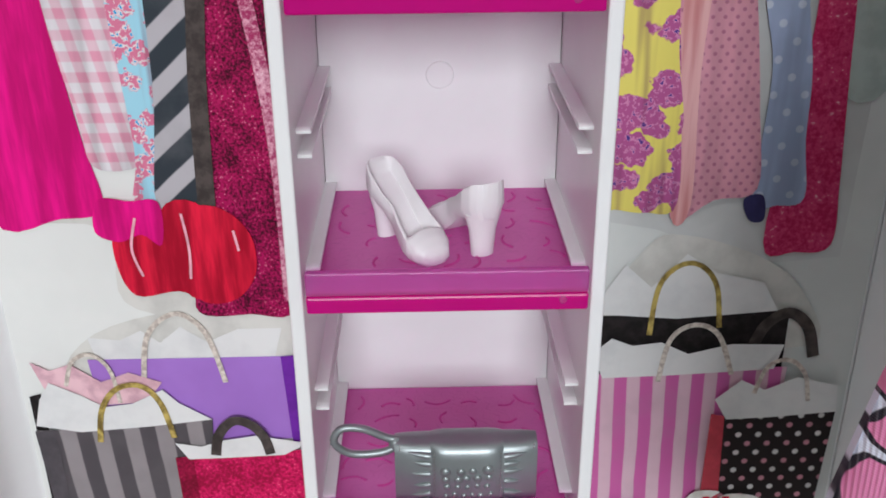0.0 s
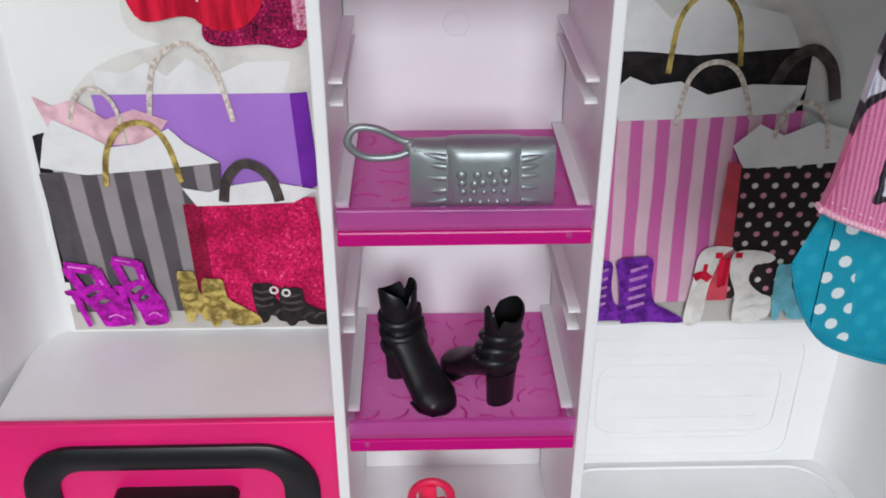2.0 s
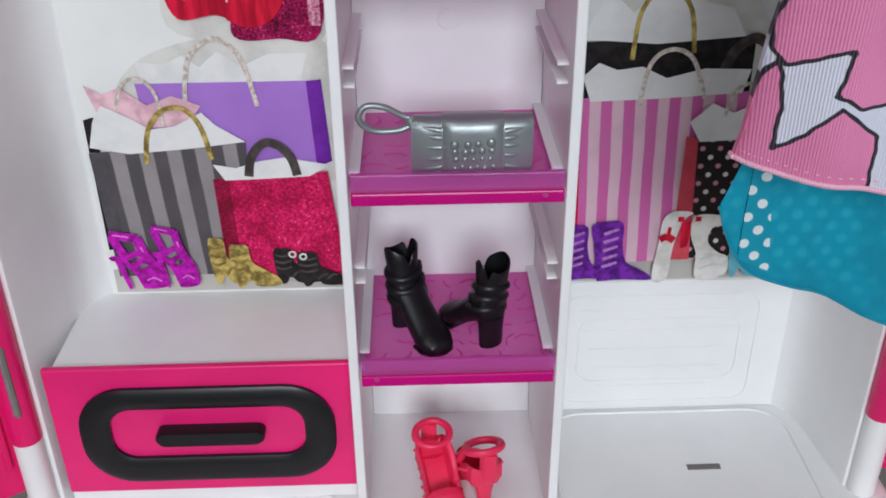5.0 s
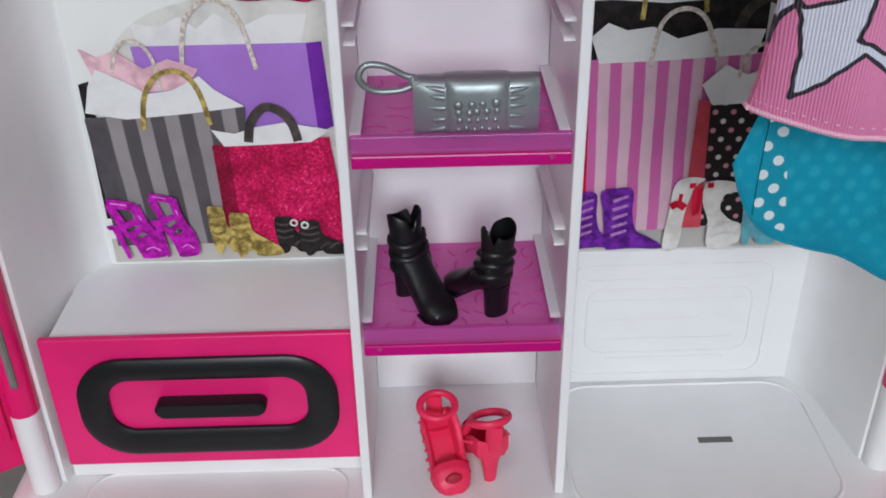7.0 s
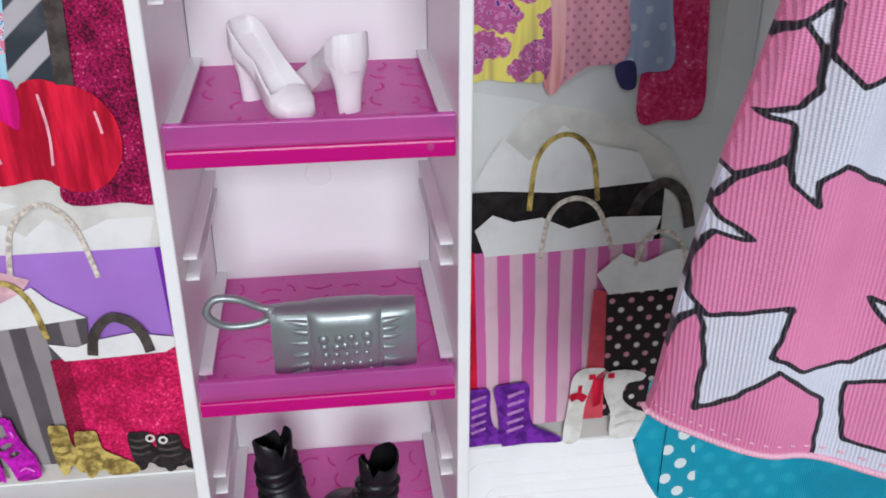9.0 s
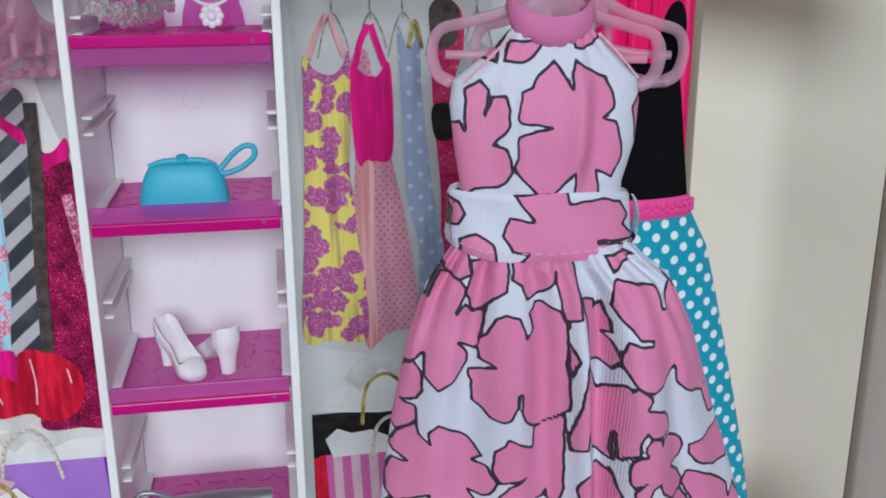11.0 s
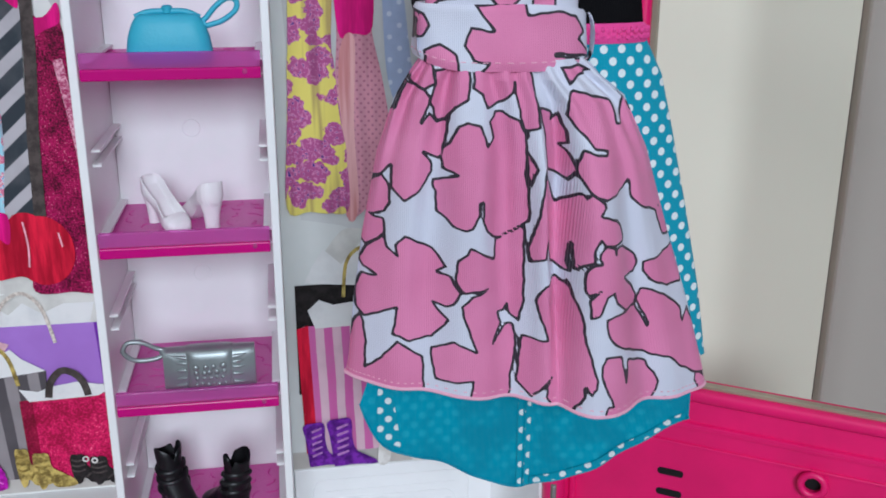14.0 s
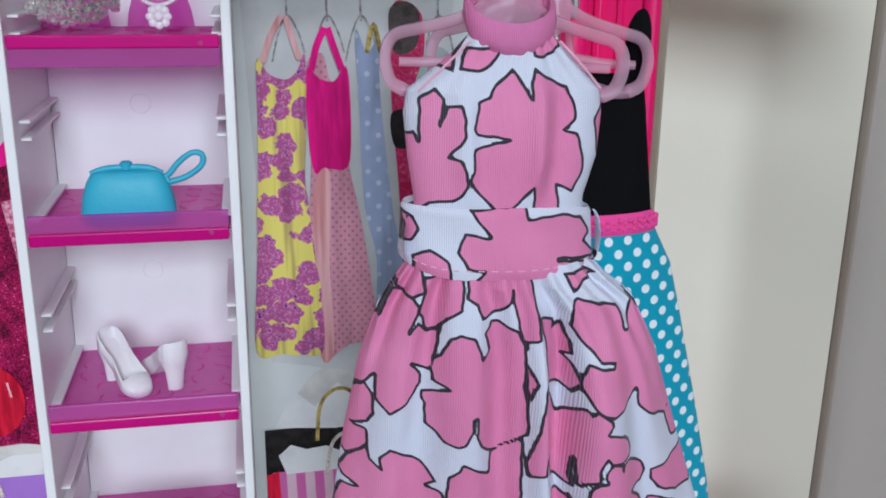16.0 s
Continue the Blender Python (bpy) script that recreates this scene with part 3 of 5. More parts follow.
part("oval_border", ring_slab(B(), oval(-76.5, 56, 41.5, 19.2, 16, 8), oval(-76.5, 57, 31.5, 10.2, 7.5, 8), 189.6, 192.2, 1.0), BLACK, drawer, "glossy black oval border", True)
pull = plate(B(), oval(-75.5, 57.2, 17.6, 2.6, 2.5, 5), 186.8, 192.2, 0.8)
part("drawer_pull", pull, BLACK, drawer, "black plastic pull bar", True)

# ---- clear shelves of the column ----


def shelf(z, flipped=False):
    ob = thing("clear_shelf", (4.5, 208, z), "see-through magenta plastic shelf with an embossed top", "shelf", "column shelves")
    k = -1 if flipped else 1
    z0, z1 = sorted((z + k * 2.0, z + k * 4.0))
    part("shelf_plate", box(B(), -23.8, 33.0, 181.4, 237, z0, z1, 0.3), SHELF, ob)
    a, b = sorted((z, z + k * 3.8))
    part("bottom_edge", box(B(), -24.6, 33.8, 178.2, 181.2, a, b, 0.5), SHELF_EDGE, ob, "deep magenta shelf edge")
    a, b = sorted((z + k * 3.85, z + k * 9.2))
    part("front_lip", box(B(), -24.6, 33.8, 178.6, 180.6, a, b, 0.4), SHELF_LIP, ob, "violet see-through front lip")
    rng, scroll = random.Random(int(z)), B()
    for i in range(7):
        for j in range(6):
            x, y, a, r = -19.5 + 8.0 * i + rng.uniform(-2, 2), 187 + 8.6 * j + rng.uniform(-2, 2), rng.uniform(0, 6.3), rng.uniform(2.0, 3.6)
            bend = rng.choice((-1, 1)) * rng.uniform(0.25, 0.5)
            pts = [(x + r * s * math.cos(a) - bend * r * (1 - s * s) * math.sin(a), y + r * s * math.sin(a) + bend * r * (1 - s * s) * math.cos(a), max(z0, z1) - 0.05) for s in (-1, -0.4, 0.3, 1)]
            if all(-23 < p[0] < 32.4 and 183 < p[1] < 236 for p in pts):
                tube(scroll, spline(pts, 3), 0.42, 6, flat=0.7)
    part("embossed_pattern", scroll, SHELF_LINE, ob, "embossed scrolls", True)
    part("stud", ball(B(), (-20 if z < 100 else 28.5, 178.4, z + k * 2.5), 1.0, 0.6), SHELF_LIP, ob)


for z in (83.5, 145, 206, 267.5):
    shelf(z)
shelf(329.5, True)

# ---- printed cards at the back of the two bays ----
CARD_Y = 238.0
LAYERS = []


def depth(layer):
    """Each printed shape lies a hair before the one under it."""
    LAYERS.append(layer)
    return CARD_Y - 0.17 * layer - 0.0021 * (len(LAYERS) % 79)


def sheet(outline, layer, steps=5, smooth=True):
    pts = spline([(x, 0, z) for x, z in outline], steps, True) if smooth else [Vector((x, 0, z)) for x, z in outline]
    bm, y = B(), depth(layer)
    bm.faces.new([bm.verts.new((p.x, y, p.z)) for p in pts]).normal_update()
    bmesh.ops.triangulate(bm, faces=bm.faces)
    return bm


def strip(pts, width, layer, steps=6):
    line = spline([(x, 0, z) for x, z in pts], steps)
    bm, rows, y = B(), [], depth(layer)
    for i, p in enumerate(line):
        way = (line[min(i + 1, len(line) - 1)] - line[max(i - 1, 0)]).normalized()
        side = Vector((-way.z, 0, way.x)) * width / 2
        rows.append([(p.x + s * side.x, y, p.z + s * side.z) for s in (-1, 1)])
    return loft(bm, rows, caps=False, closed=False)


def card(name_label, x0, x1, material):
    ob = thing("printed_backdrop", ((x0 + x1) / 2, 239, 82), name_label, "printed backdrop", "printed backdrops")
    part("card", box(B(), x0, x1, CARD_Y, CARD_Y + 1.4, 81.7, 383, 0), material, ob)
    return ob


def bag(ob, label, outline, material, layer, side=None, side_material=None, tissue=None, handle=None, handle_material=None, wide=1.4, tissue_material=None):
    b = part("printed_bag", sheet(outline, layer, smooth=False), material, ob, label)
    if side:
        part("bag_side", sheet(side, layer + 1, smooth=False), side_material, b)
    if tissue:
        part("tissue_paper", sheet(tissue, layer + 2, smooth=False), tissue_material or TISSUE, b, "crumpled printed tissue paper")
    if handle:
        part("bag_handle", strip(handle, wide, layer + 3), handle_material, b)
    return b


left = card("printed card showing shopping bags, shoes and hanging clothes", -115.2, -28.6, CARD_LEFT)
# Grey sheets are shadows behind bags and clothes, put into the print.
part("printed_shadow", sheet([(-92, 168), (-60, 176), (-34, 172), (-30, 128), (-60, 128), (-100, 150)], 1), CARD_TONE, left)
part("printed_ledge", sheet([(-113.4, 82.6), (-28.7, 82.6), (-28.7, 91), (-113.4, 92)], 1, smooth=False), INK_BOARD, left)
part("tissue_paper", sheet([(-94, 167), (-85, 166), (-79, 169), (-74, 165), (-68, 170), (-61, 165), (-52, 169), (-40, 169), (-43, 158), (-92, 158)], 2, smooth=False), TISSUE, left)
bag(left, "printed purple paper bag with a rope handle", [(-95, 160), (-41, 160), (-38.5, 132), (-92, 128)], INK_PURPLE, 3, [(-41, 160), (-36.2, 160.4), (-34.4, 132), (-39.5, 130)], INK_PURPLE_SIDE,
    None, [(-80, 153), (-77, 168), (-68.5, 174.5), (-61, 168), (-57, 152)], INK_ROPE, 1.5)
part("printed_bag", sheet([(-113.4, 148), (-110, 149), (-109, 100), (-113.4, 100)], 2, smooth=False), INK_BLACK, left)
part("tissue_paper", sheet([(-111, 160), (-106, 157), (-100, 159), (-92, 153), (-84, 156), (-75, 152.5), (-80, 146), (-96, 145), (-107, 147)], 7, smooth=False), TISSUE_PINK, left, "printed pale pink tissue paper")
part("bag_handle", strip([(-102, 152), (-99, 160), (-93.5, 162), (-89, 157), (-87.5, 146)], 1.2, 8), INK_ROPE, left)
bag(left, "printed grey striped paper bag with a gold handle", [(-113.3, 137), (-62, 140), (-66, 90), (-111, 90)], INK_GREY_BAG, 9, [(-113.3, 137), (-107.5, 137), (-107, 90.5), (-111, 90)], INK_GREY_SIDE,
    [(-112.5, 139), (-110, 148), (-106.5, 153.5), (-98, 149), (-92, 145), (-84, 146), (-75, 150.5), (-71, 146), (-62, 140), (-80, 138), (-100, 136.5)],
    [(-95, 133), (-93, 144), (-88, 151), (-81, 152), (-76, 146), (-73.5, 134)], INK_GOLD, 1.7)
bag(left, "printed red glitter paper bag with a dark handle", [(-74, 127), (-36, 129), (-31.6, 89), (-72, 89)], INK_RED_GLITTER, 13, [(-74, 127), (-68.8, 127.2), (-68, 92), (-73, 90)], INK_RED_SIDE,
    [(-73.5, 132.5), (-66, 131), (-60, 133), (-50, 134.5), (-35, 131.5), (-42, 127.5), (-60, 126.8), (-70, 126.6)],
    [(-62, 128), (-60.5, 135), (-56, 139.8), (-51, 138.5), (-47.5, 134), (-46, 128)], INK_BROWN, 3.0)


def sandal(ob, label, x, z, w, h, material, layer, lean=0.0):
    """A printed platform sandal: sole, spike heel, cage of straps and shine."""
    p = lambda u, v: (x + u * w + v * lean * w, z + v * h)
    s = part("printed_shoe", sheet([p(0.0, 0.57), p(0.2, 0.57), p(0.42, 0.42), p(0.55, 0.36), p(0.75, 0.42), p(0.95, 0.30), p(1.0, 0.16), p(0.95, 0.03), p(0.58, 0.0), p(0.5, 0.08), p(0.42, 0.25), p(0.2, 0.48), p(0.04, 0.5)], layer, 4), material, ob, label)
    part("heel", sheet([p(0.08, 0.53), p(0.24, 0.48), p(0.34, 0.02), p(0.27, 0.0)], layer + 1, smooth=False), material, s)
    for wide, pts in ((0.16, [p(0.10, 0.93), p(0.2, 0.74), p(0.32, 0.52)]), (0.17, [p(0.07, 0.95), p(0.3, 0.92), p(0.56, 0.88)]), (0.18, [p(0.55, 0.9), p(0.66, 0.6), p(0.9, 0.3)]),
                      (0.13, [p(0.28, 0.55), p(0.48, 0.62), p(0.66, 0.6)]), (0.13, [p(0.42, 0.42), p(0.6, 0.5), p(0.76, 0.46)])):
        part("strap", strip(pts, w * wide, layer + 1), material, s)
    for pts in ([p(0.62, 0.16), p(0.75, 0.2), p(0.88, 0.14)], [p(0.14, 0.95), p(0.3, 0.93), p(0.42, 0.91)], [p(0.6, 0.74), p(0.63, 0.66)]):
        part("printed_shine", strip(pts, w * 0.03, layer + 2), INK_ORCHID, s)
    return s


def cage_boot(ob, label, x, z, w, h, material, layer, gap):
    """A printed ankle boot with slanting cut-outs."""
    p = lambda u, v: (x + u * w, z + v * h)
    s = part("printed_shoe", sheet([p(0.02, 0.93), p(0.25, 0.99), p(0.5, 0.96), p(0.52, 0.6), p(0.6, 0.32), p(0.8, 0.2), p(1.0, 0.08), p(0.98, 0.0), p(0.55, 0.02), p(0.2, 0.0), p(0.14, 0.04), p(0.1, 0.35), p(0.06, 0.65)], layer, 5), material, ob, label)
    for v in (0.82, 0.68, 0.54, 0.40, 0.27):
        part("cut_out", sheet([p(0.2, v), p(0.44, v + 0.07), p(0.45, v + 0.03), p(0.22, v - 0.05)], layer + 1, smooth=False), gap, s)
    return s


def low_shoe(ob, label, x, z, w, h, material, layer, second):
    p = lambda u, v: (x + u * w, z + v * h)
    s = part("printed_shoe", sheet([p(0.03, 0.96), p(0.2, 1.0), p(0.40, 0.96), p(0.46, 0.6), p(0.72, 0.40), p(0.98, 0.2), p(1.0, 0.04), p(0.7, 0.0), p(0.5, 0.03), p(0.42, 0.14), p(0.33, 0.17), p(0.27, 0.03), p(0.14, 0.0), p(0.04, 0.4)], layer, 5), material, ob, label)
    for v in (0.84, 0.66, 0.48):
        part("strap", strip([p(0.05, v), p(0.2, v - 0.06), p(0.4, v)], h * 0.06, layer + 1), second, s)
    for u in (0.5, 0.68):
        part("strap", strip([p(u - 0.1, 0.2), p(u, 0.32), p(u + 0.1, 0.40 - u * 0.1)], h * 0.06, layer + 1), second, s)
    return s


sandal(left, "printed magenta high-heeled sandal", -113, 85.5, 19, 23, INK_MAGENTA, 18)
sandal(left, "printed magenta high-heeled sandal", -98.5, 86, 15.5, 25, INK_MAGENTA, 20, 0.03)
low_shoe(left, "printed gold ankle boot", -79, 87, 14, 18, INK_GOLD, 18, INK_BRONZE)
low_shoe(left, "printed gold ankle boot", -72, 85.5, 17, 17, INK_GOLD, 20, INK_BRONZE)
low_shoe(left, "printed black sandal with rhinestones", -57, 86.5, 16, 14, INK_BLACK, 18, INK_BROWN)
low_shoe(left, "printed black sandal with rhinestones", -49, 85.5, 18, 13.5, INK_BLACK, 20, INK_BROWN)
for x, z in ((-50, 98.6), (-46.4, 97.6)):
    part("rhinestone", strip([(x + 1.1 * math.cos(a), z + 1.1 * math.sin(a)) for a in (2 * math.pi * k / 8 for k in range(9))], 0.7, 23, 2), INK_WHITE, left)


def garment(ob, label, outline, material, layer, extra=()):
    g = part("printed_garment", sheet(outline, layer), material, ob, label)
    for name, pts, mat in extra:
        part(name, sheet(pts, layer + 1), mat, g)
    return g


part("printed_shadow", sheet([(-110, 201), (-84, 200), (-82, 178), (-60, 172), (-36, 171), (-36, 205)], 1), CARD_TONE, left)
garment(left, "printed hot pink satin dress", [(-100, 300), (-93, 290), (-90, 259), (-86, 225), (-83.5, 206), (-95, 203), (-113, 204), (-113, 260)], INK_HOT, 2)
garment(left, "printed pink gingham shirt", [(-91, 300), (-78, 300), (-74, 259), (-72.5, 222), (-73.5, 217), (-84, 217.5), (-86, 230), (-90, 259)], INK_CHECK, 4)
garment(left, "printed blue floral dress", [(-76, 300), (-66, 300), (-63.5, 259), (-66, 212), (-68, 206), (-75, 208), (-73, 222), (-75, 259)], INK_FLORAL_BLUE, 5)
garment(left, "printed dark pink sequinned skirt", [(-52, 280), (-47, 283), (-41, 286), (-40, 279), (-35, 259), (-33, 210), (-35, 176), (-48, 174), (-62, 175), (-60, 190), (-55, 230)], INK_SEQUIN, 6, (("waistband", [(-52, 283), (-46, 284), (-41, 289), (-40.5, 282), (-46, 279), (-52, 276)], INK_HOT),))
garment(left, "printed diagonally striped dress", [(-65, 305), (-58, 308), (-53, 300), (-56, 259), (-57, 206), (-69, 206), (-66, 240)], INK_DIAGONAL, 8, (("neckband", [(-65, 301), (-60, 296), (-55, 292), (-55, 287), (-60, 291), (-65, 296)], INK_HOT),))
part("printed_strap", strip([(-51.5, 302), (-52.5, 270), (-55, 240), (-56.3, 206)], 4.6, 10), INK_BROWN, left)
garment(left, "printed shiny red skirt", [(-68, 206), (-54, 206.5), (-46, 199), (-45, 188), (-50, 180), (-58, 178), (-66, 182), (-78, 181), (-82, 192), (-80, 202)], INK_RED, 12, (("ruffle", [(-68, 206), (-57, 206), (-55.5, 184), (-60, 179.5), (-65, 184)], INK_RED),))
for pts in ([(-63, 205), (-62, 195), (-62.5, 186)], [(-75, 204), (-77, 195), (-75, 187)], [(-50, 200), (-49, 194)]):
    part("printed_shine", strip(pts, 0.7, 16), INK_BLUSH, left)
part("printed_shine", strip([(-43, 268), (-39, 240), (-37, 215), (-36.6, 178)], 3.6, 8), INK_SPARKLE, left)
garment(left, "printed hot pink fringe", [(-84, 209), (-76, 208.5), (-68.5, 208), (-69, 196), (-74, 199), (-80, 197), (-86, 200)], INK_HOT, 14)
part("printed_board", sheet([(-113, 351.5), (-28.7, 351.5), (-28.7, 346.5), (-113, 346.5)], 1, smooth=False), INK_BOARD, left)
part("printed_box", sheet([(-80, 368), (-38, 367), (-37.4, 353), (-80, 353)], 2, smooth=False), INK_LEOPARD, left, "printed leopard spot box on a shelf")
part("printed_shadow", sheet([(-54, 345), (-32, 345), (-34, 288), (-44, 290)], 1), ink("printed_pale_grey", (0.55, 0.54, 0.54), 0.05, 0.05), left)

right = card("printed card showing hanging dresses, shopping bags and shoes", 37.6, 122, CARD_RIGHT)
part("printed_shadow", sheet([(46, 200), (62, 197), (90, 186), (113, 188), (116, 341), (40, 341)], 1, smooth=False), ink("printed_cool_grey", (0.62, 0.63, 0.61), 0.04, 0.04), right)
part("printed_ledge", sheet([(37.8, 82.6), (121.8, 82.6), (121.8, 91), (37.8, 91)], 1, smooth=False), INK_BOARD, right)
part("printed_rail", sheet([(38, 344.6), (121.8, 344.6), (121.8, 341.2), (38, 341.2)], 2, smooth=False), INK_BROWN, right, "printed dark clothes rail")
part("printed_board", sheet([(38, 357), (121.8, 357), (121.8, 352), (38, 352)], 1, smooth=False), INK_BOARD, right)
for x in (59, 86):
    part("printed_hat", sheet([(x - 11, 361), (x, 366), (x + 11, 361), (x + 8, 357.5), (x - 8, 357.5)], 2), INK_VIOLET, right)
for x in (56, 70, 82, 96, 110):
    part("wire_hook", strip([(x - 2, 342), (x, 346), (x + 1.6, 342), (x, 336), (x + 0.3, 329)], 0.8, 4), INK_STEEL, right)
    part("wire_hook", strip([(x - 5.5, 315), (x - 3, 325), (x + 0.3, 331), (x + 4, 325), (x + 6, 318)], 0.7, 4), INK_STEEL, right)
garment(right, "printed mint lace dress", [(101, 318), (114, 318), (112, 300), (119, 240), (104, 238), (104, 300)], INK_MINT, 5, (("belt", [(102, 302), (113, 302), (113, 295), (102, 295)], TISSUE_PINK),))
garment(right, "printed red lace dress", [(93, 332), (98, 336), (104, 331), (105, 318), (101, 300), (105, 262), (107, 235), (109, 210), (109.5, 192), (100, 190), (91, 193), (95, 235), (96, 262), (93, 300)], INK_LACE, 6, (("bodice_trim", [(92, 332), (97, 336), (103, 332), (102, 320), (94, 318)], INK_BROWN), ("belt", [(93, 296), (101, 296), (100.5, 284), (94, 284)], INK_BLACK)))
garment(right, "printed blue denim dress with stars", [(80, 326), (84, 318), (88, 321), (89, 300), (93, 262), (97, 240), (98, 222), (100, 206), (93, 204), (86.5, 206), (87, 240), (82.5, 262), (81, 300)], INK_DENIM, 9, (("underskirt", [(84, 206), (89, 207), (90, 200), (86, 200)], INK_NAVY),))
garment(right, "printed pink dotted dress", [(62, 312), (68, 318), (71, 308), (77, 312), (77.5, 290), (77, 277), (81, 257), (85, 230), (87, 209), (76, 206), (65, 201), (62.5, 230), (62, 258), (63, 280)], INK_PINK_DRESS, 12, (("bodice", [(62, 311), (67, 309), (72, 308), (77, 312), (77.3, 279), (70, 276), (63.5, 277)], INK_HOT), ("pleat", [(64, 270), (70, 274), (69, 240), (70, 205), (65, 201.5), (63, 235)], INK_PEACH)))
garment(right, "printed yellow floral sundress", [(45, 316), (49, 311), (55, 309), (59, 312), (62, 317), (61.5, 290), (60.8, 269), (64, 240), (66.3, 206), (58, 203), (50, 204), (40.5, 205.5), (42, 240), (43.5, 269), (44.5, 295)], INK_YELLOW, 15, (("gathered_skirt", [(44, 271), (52, 273), (60.5, 270), (63, 245), (65.6, 226), (58, 229), (50, 224), (42, 227), (42.6, 248)], INK_YELLOW_SKIRT),))
for a, b in (((47, 315), (54, 331)), ((60, 316), (55.5, 331))):
    part("printed_strap", strip([a, ((a[0] + b[0]) / 2 - 0.5, (a[1] + b[1]) / 2 + 1), b], 2.0, 16), INK_PEACH, right)
for a, b in (((64, 312), (69, 327)), ((75, 312), (70, 327))):
    part("printed_strap", strip([a, ((a[0] + b[0]) / 2 - 0.5, (a[1] + b[1]) / 2 + 1), b], 2.4, 16), INK_HOT, right)
part("printed_strap", strip([(84, 318), (86.5, 328), (89, 318)], 1.6, 11), INK_GOLD, right)
part("printed_shadow", sheet([(60, 192), (72, 195), (92, 188), (104, 178), (108, 160), (50, 165)], 2), CARD_TONE, right)
bag(right, "printed black paper bag with a gold handle", [(42, 171), (101.5, 172), (102, 120), (42, 120)], INK_BLACK, 4, None, None,
    [(46, 172), (50, 180), (54.5, 187), (62, 180), (71, 190), (80, 184), (93, 181), (98, 172), (70, 170)], [(62.5, 165), (64, 180), (69, 186.5), (75, 186.5), (80, 180), (82, 167)], INK_GOLD, 1.5)
part("bag_handle", strip([(92, 160), (95, 167.5), (101, 171.5), (107, 167), (110, 157)], 3.4, 8), INK_BROWN, right)
bag(right, "printed pink striped paper bag with a white rope handle", [(44.5, 152.5), (103, 154), (101, 92), (45.5, 90)], INK_PINK_STRIPES, 9, [(42, 151.5), (47, 153), (49, 90.5), (44, 91)], INK_RED,
    [(47, 160), (52, 164.5), (58, 162), (66, 163), (74, 159), (86, 162), (101, 161.5), (99, 153.5), (70, 152), (50, 151.5)], [(66, 150), (68.5, 164), (75, 168.5), (82, 165), (87, 152)], INK_ROPE, 1.5)
bag(right, "printed black polka dot paper bag", [(86, 138), (119, 140), (117, 92), (88, 92.5)], INK_DOTS, 14, [(82.5, 139), (86.5, 138), (88.5, 92), (82, 92)], INK_CORAL,
    [(83, 144), (90, 150.5), (97, 147), (106, 151), (118, 148), (119, 139), (100, 137.5), (87, 137)], [(94, 146), (97, 155), (103, 157), (108, 152), (110, 143)], INK_ROPE, 1.3)
cage_boot(right, "printed purple cage boot", 42.5, 85, 19, 22, INK_VIOLET, 19, INK_LILAC)
cage_boot(right, "printed purple cage boot", 53, 84.5, 22, 24, INK_VIOLET, 21, INK_LILAC)


def printed_heels(ob, label, x, z, w, h, layer):
    """A pair of printed white block heels seen from behind, with red trim."""
    p = lambda u, v: (x + u * w, z + v * h)
    first_heel = part("printed_shoe", sheet([p(0.0, 0.0), p(0.2, 0.02), p(0.24, 0.48), p(0.34, 0.86), p(0.46, 0.98), p(0.2, 1.0), p(0.07, 0.88), p(0.04, 0.56)], layer, 4), INK_WHITE, ob, label)
    other = part("printed_shoe", sheet([p(0.48, 0.93), p(0.76, 0.95), p(0.95, 0.88), p(0.92, 0.8), p(0.74, 0.76), p(0.70, 0.56), p(0.85, 0.40), p(1.0, 0.32), p(0.98, 0.06), p(0.6, 0.0), p(0.56, 0.38), p(0.46, 0.66)], layer + 2, 4), INK_WHITE, ob, label)
    part("trim", sheet([p(0.31, 0.84), p(0.47, 0.86), p(0.43, 0.5), p(0.34, 0.46)], layer + 1, smooth=False), INK_RED, first_heel)
    part("trim", strip([p(0.05, 0.6), p(0.14, 0.64), p(0.24, 0.58)], h * 0.1, layer + 1), INK_RED, first_heel)
    part("trim", strip([p(0.16, 0.66), p(0.17, 0.78)], w * 0.05, layer + 1), INK_RED, first_heel)
    for u in (0.3, 0.53):
        part("trim", strip([p(u - 0.04, 0.9), p(u + 0.04, 0.9)], h * 0.07, layer + 4), INK_RED, other)
    for v in (0.34, 0.2):
        part("strap", strip([p(0.62, v - 0.04), p(0.8, v + 0.02), p(0.97, v)], h * 0.035, layer + 4), CARD_TONE, other)


printed_heels(right, "printed white heeled sandal with red trim", 76, 84.5, 26, 27, 19)
low_shoe(right, "printed teal shoe", 102, 85, 13, 20, INK_TEAL, 19, INK_TEAL)

# ---- clothes rails and hangers ----
rail = thing("clothes_rail", (-80, 202, 346), "black plastic clothes rail across the bay", "rail")
part("rail_bar", tube(B(), [(-122, 202, 349), (-34, 202, 349)], 3.1, 16), BLACK, rail, smooth=True)
part("rail_socket", box(B(), -34.5, -28.5, 197.5, 206.5, 342.5, 356, 0.8), BLACK, rail)

swing = thing("swing_rail", (82, 150, 362), "black plastic oval rail swung out of the wardrobe", "rail")
loop = [(82 + 40 * math.copysign(abs(math.cos(a)) ** 0.75, math.cos(a)), 134 + 36 * math.copysign(abs(math.sin(a)) ** 0.75, math.sin(a)), 359.5) for a in (2 * math.pi * k / 48 for k in range(48))]
part("rail_loop", tube(B(), loop, 2.9, 12, True), BLACK, swing, smooth=True)
bracket = box(B(), 40, 53, 158, 178, 366, 371, 1)
part("bracket", bracket, BLACK, swing)
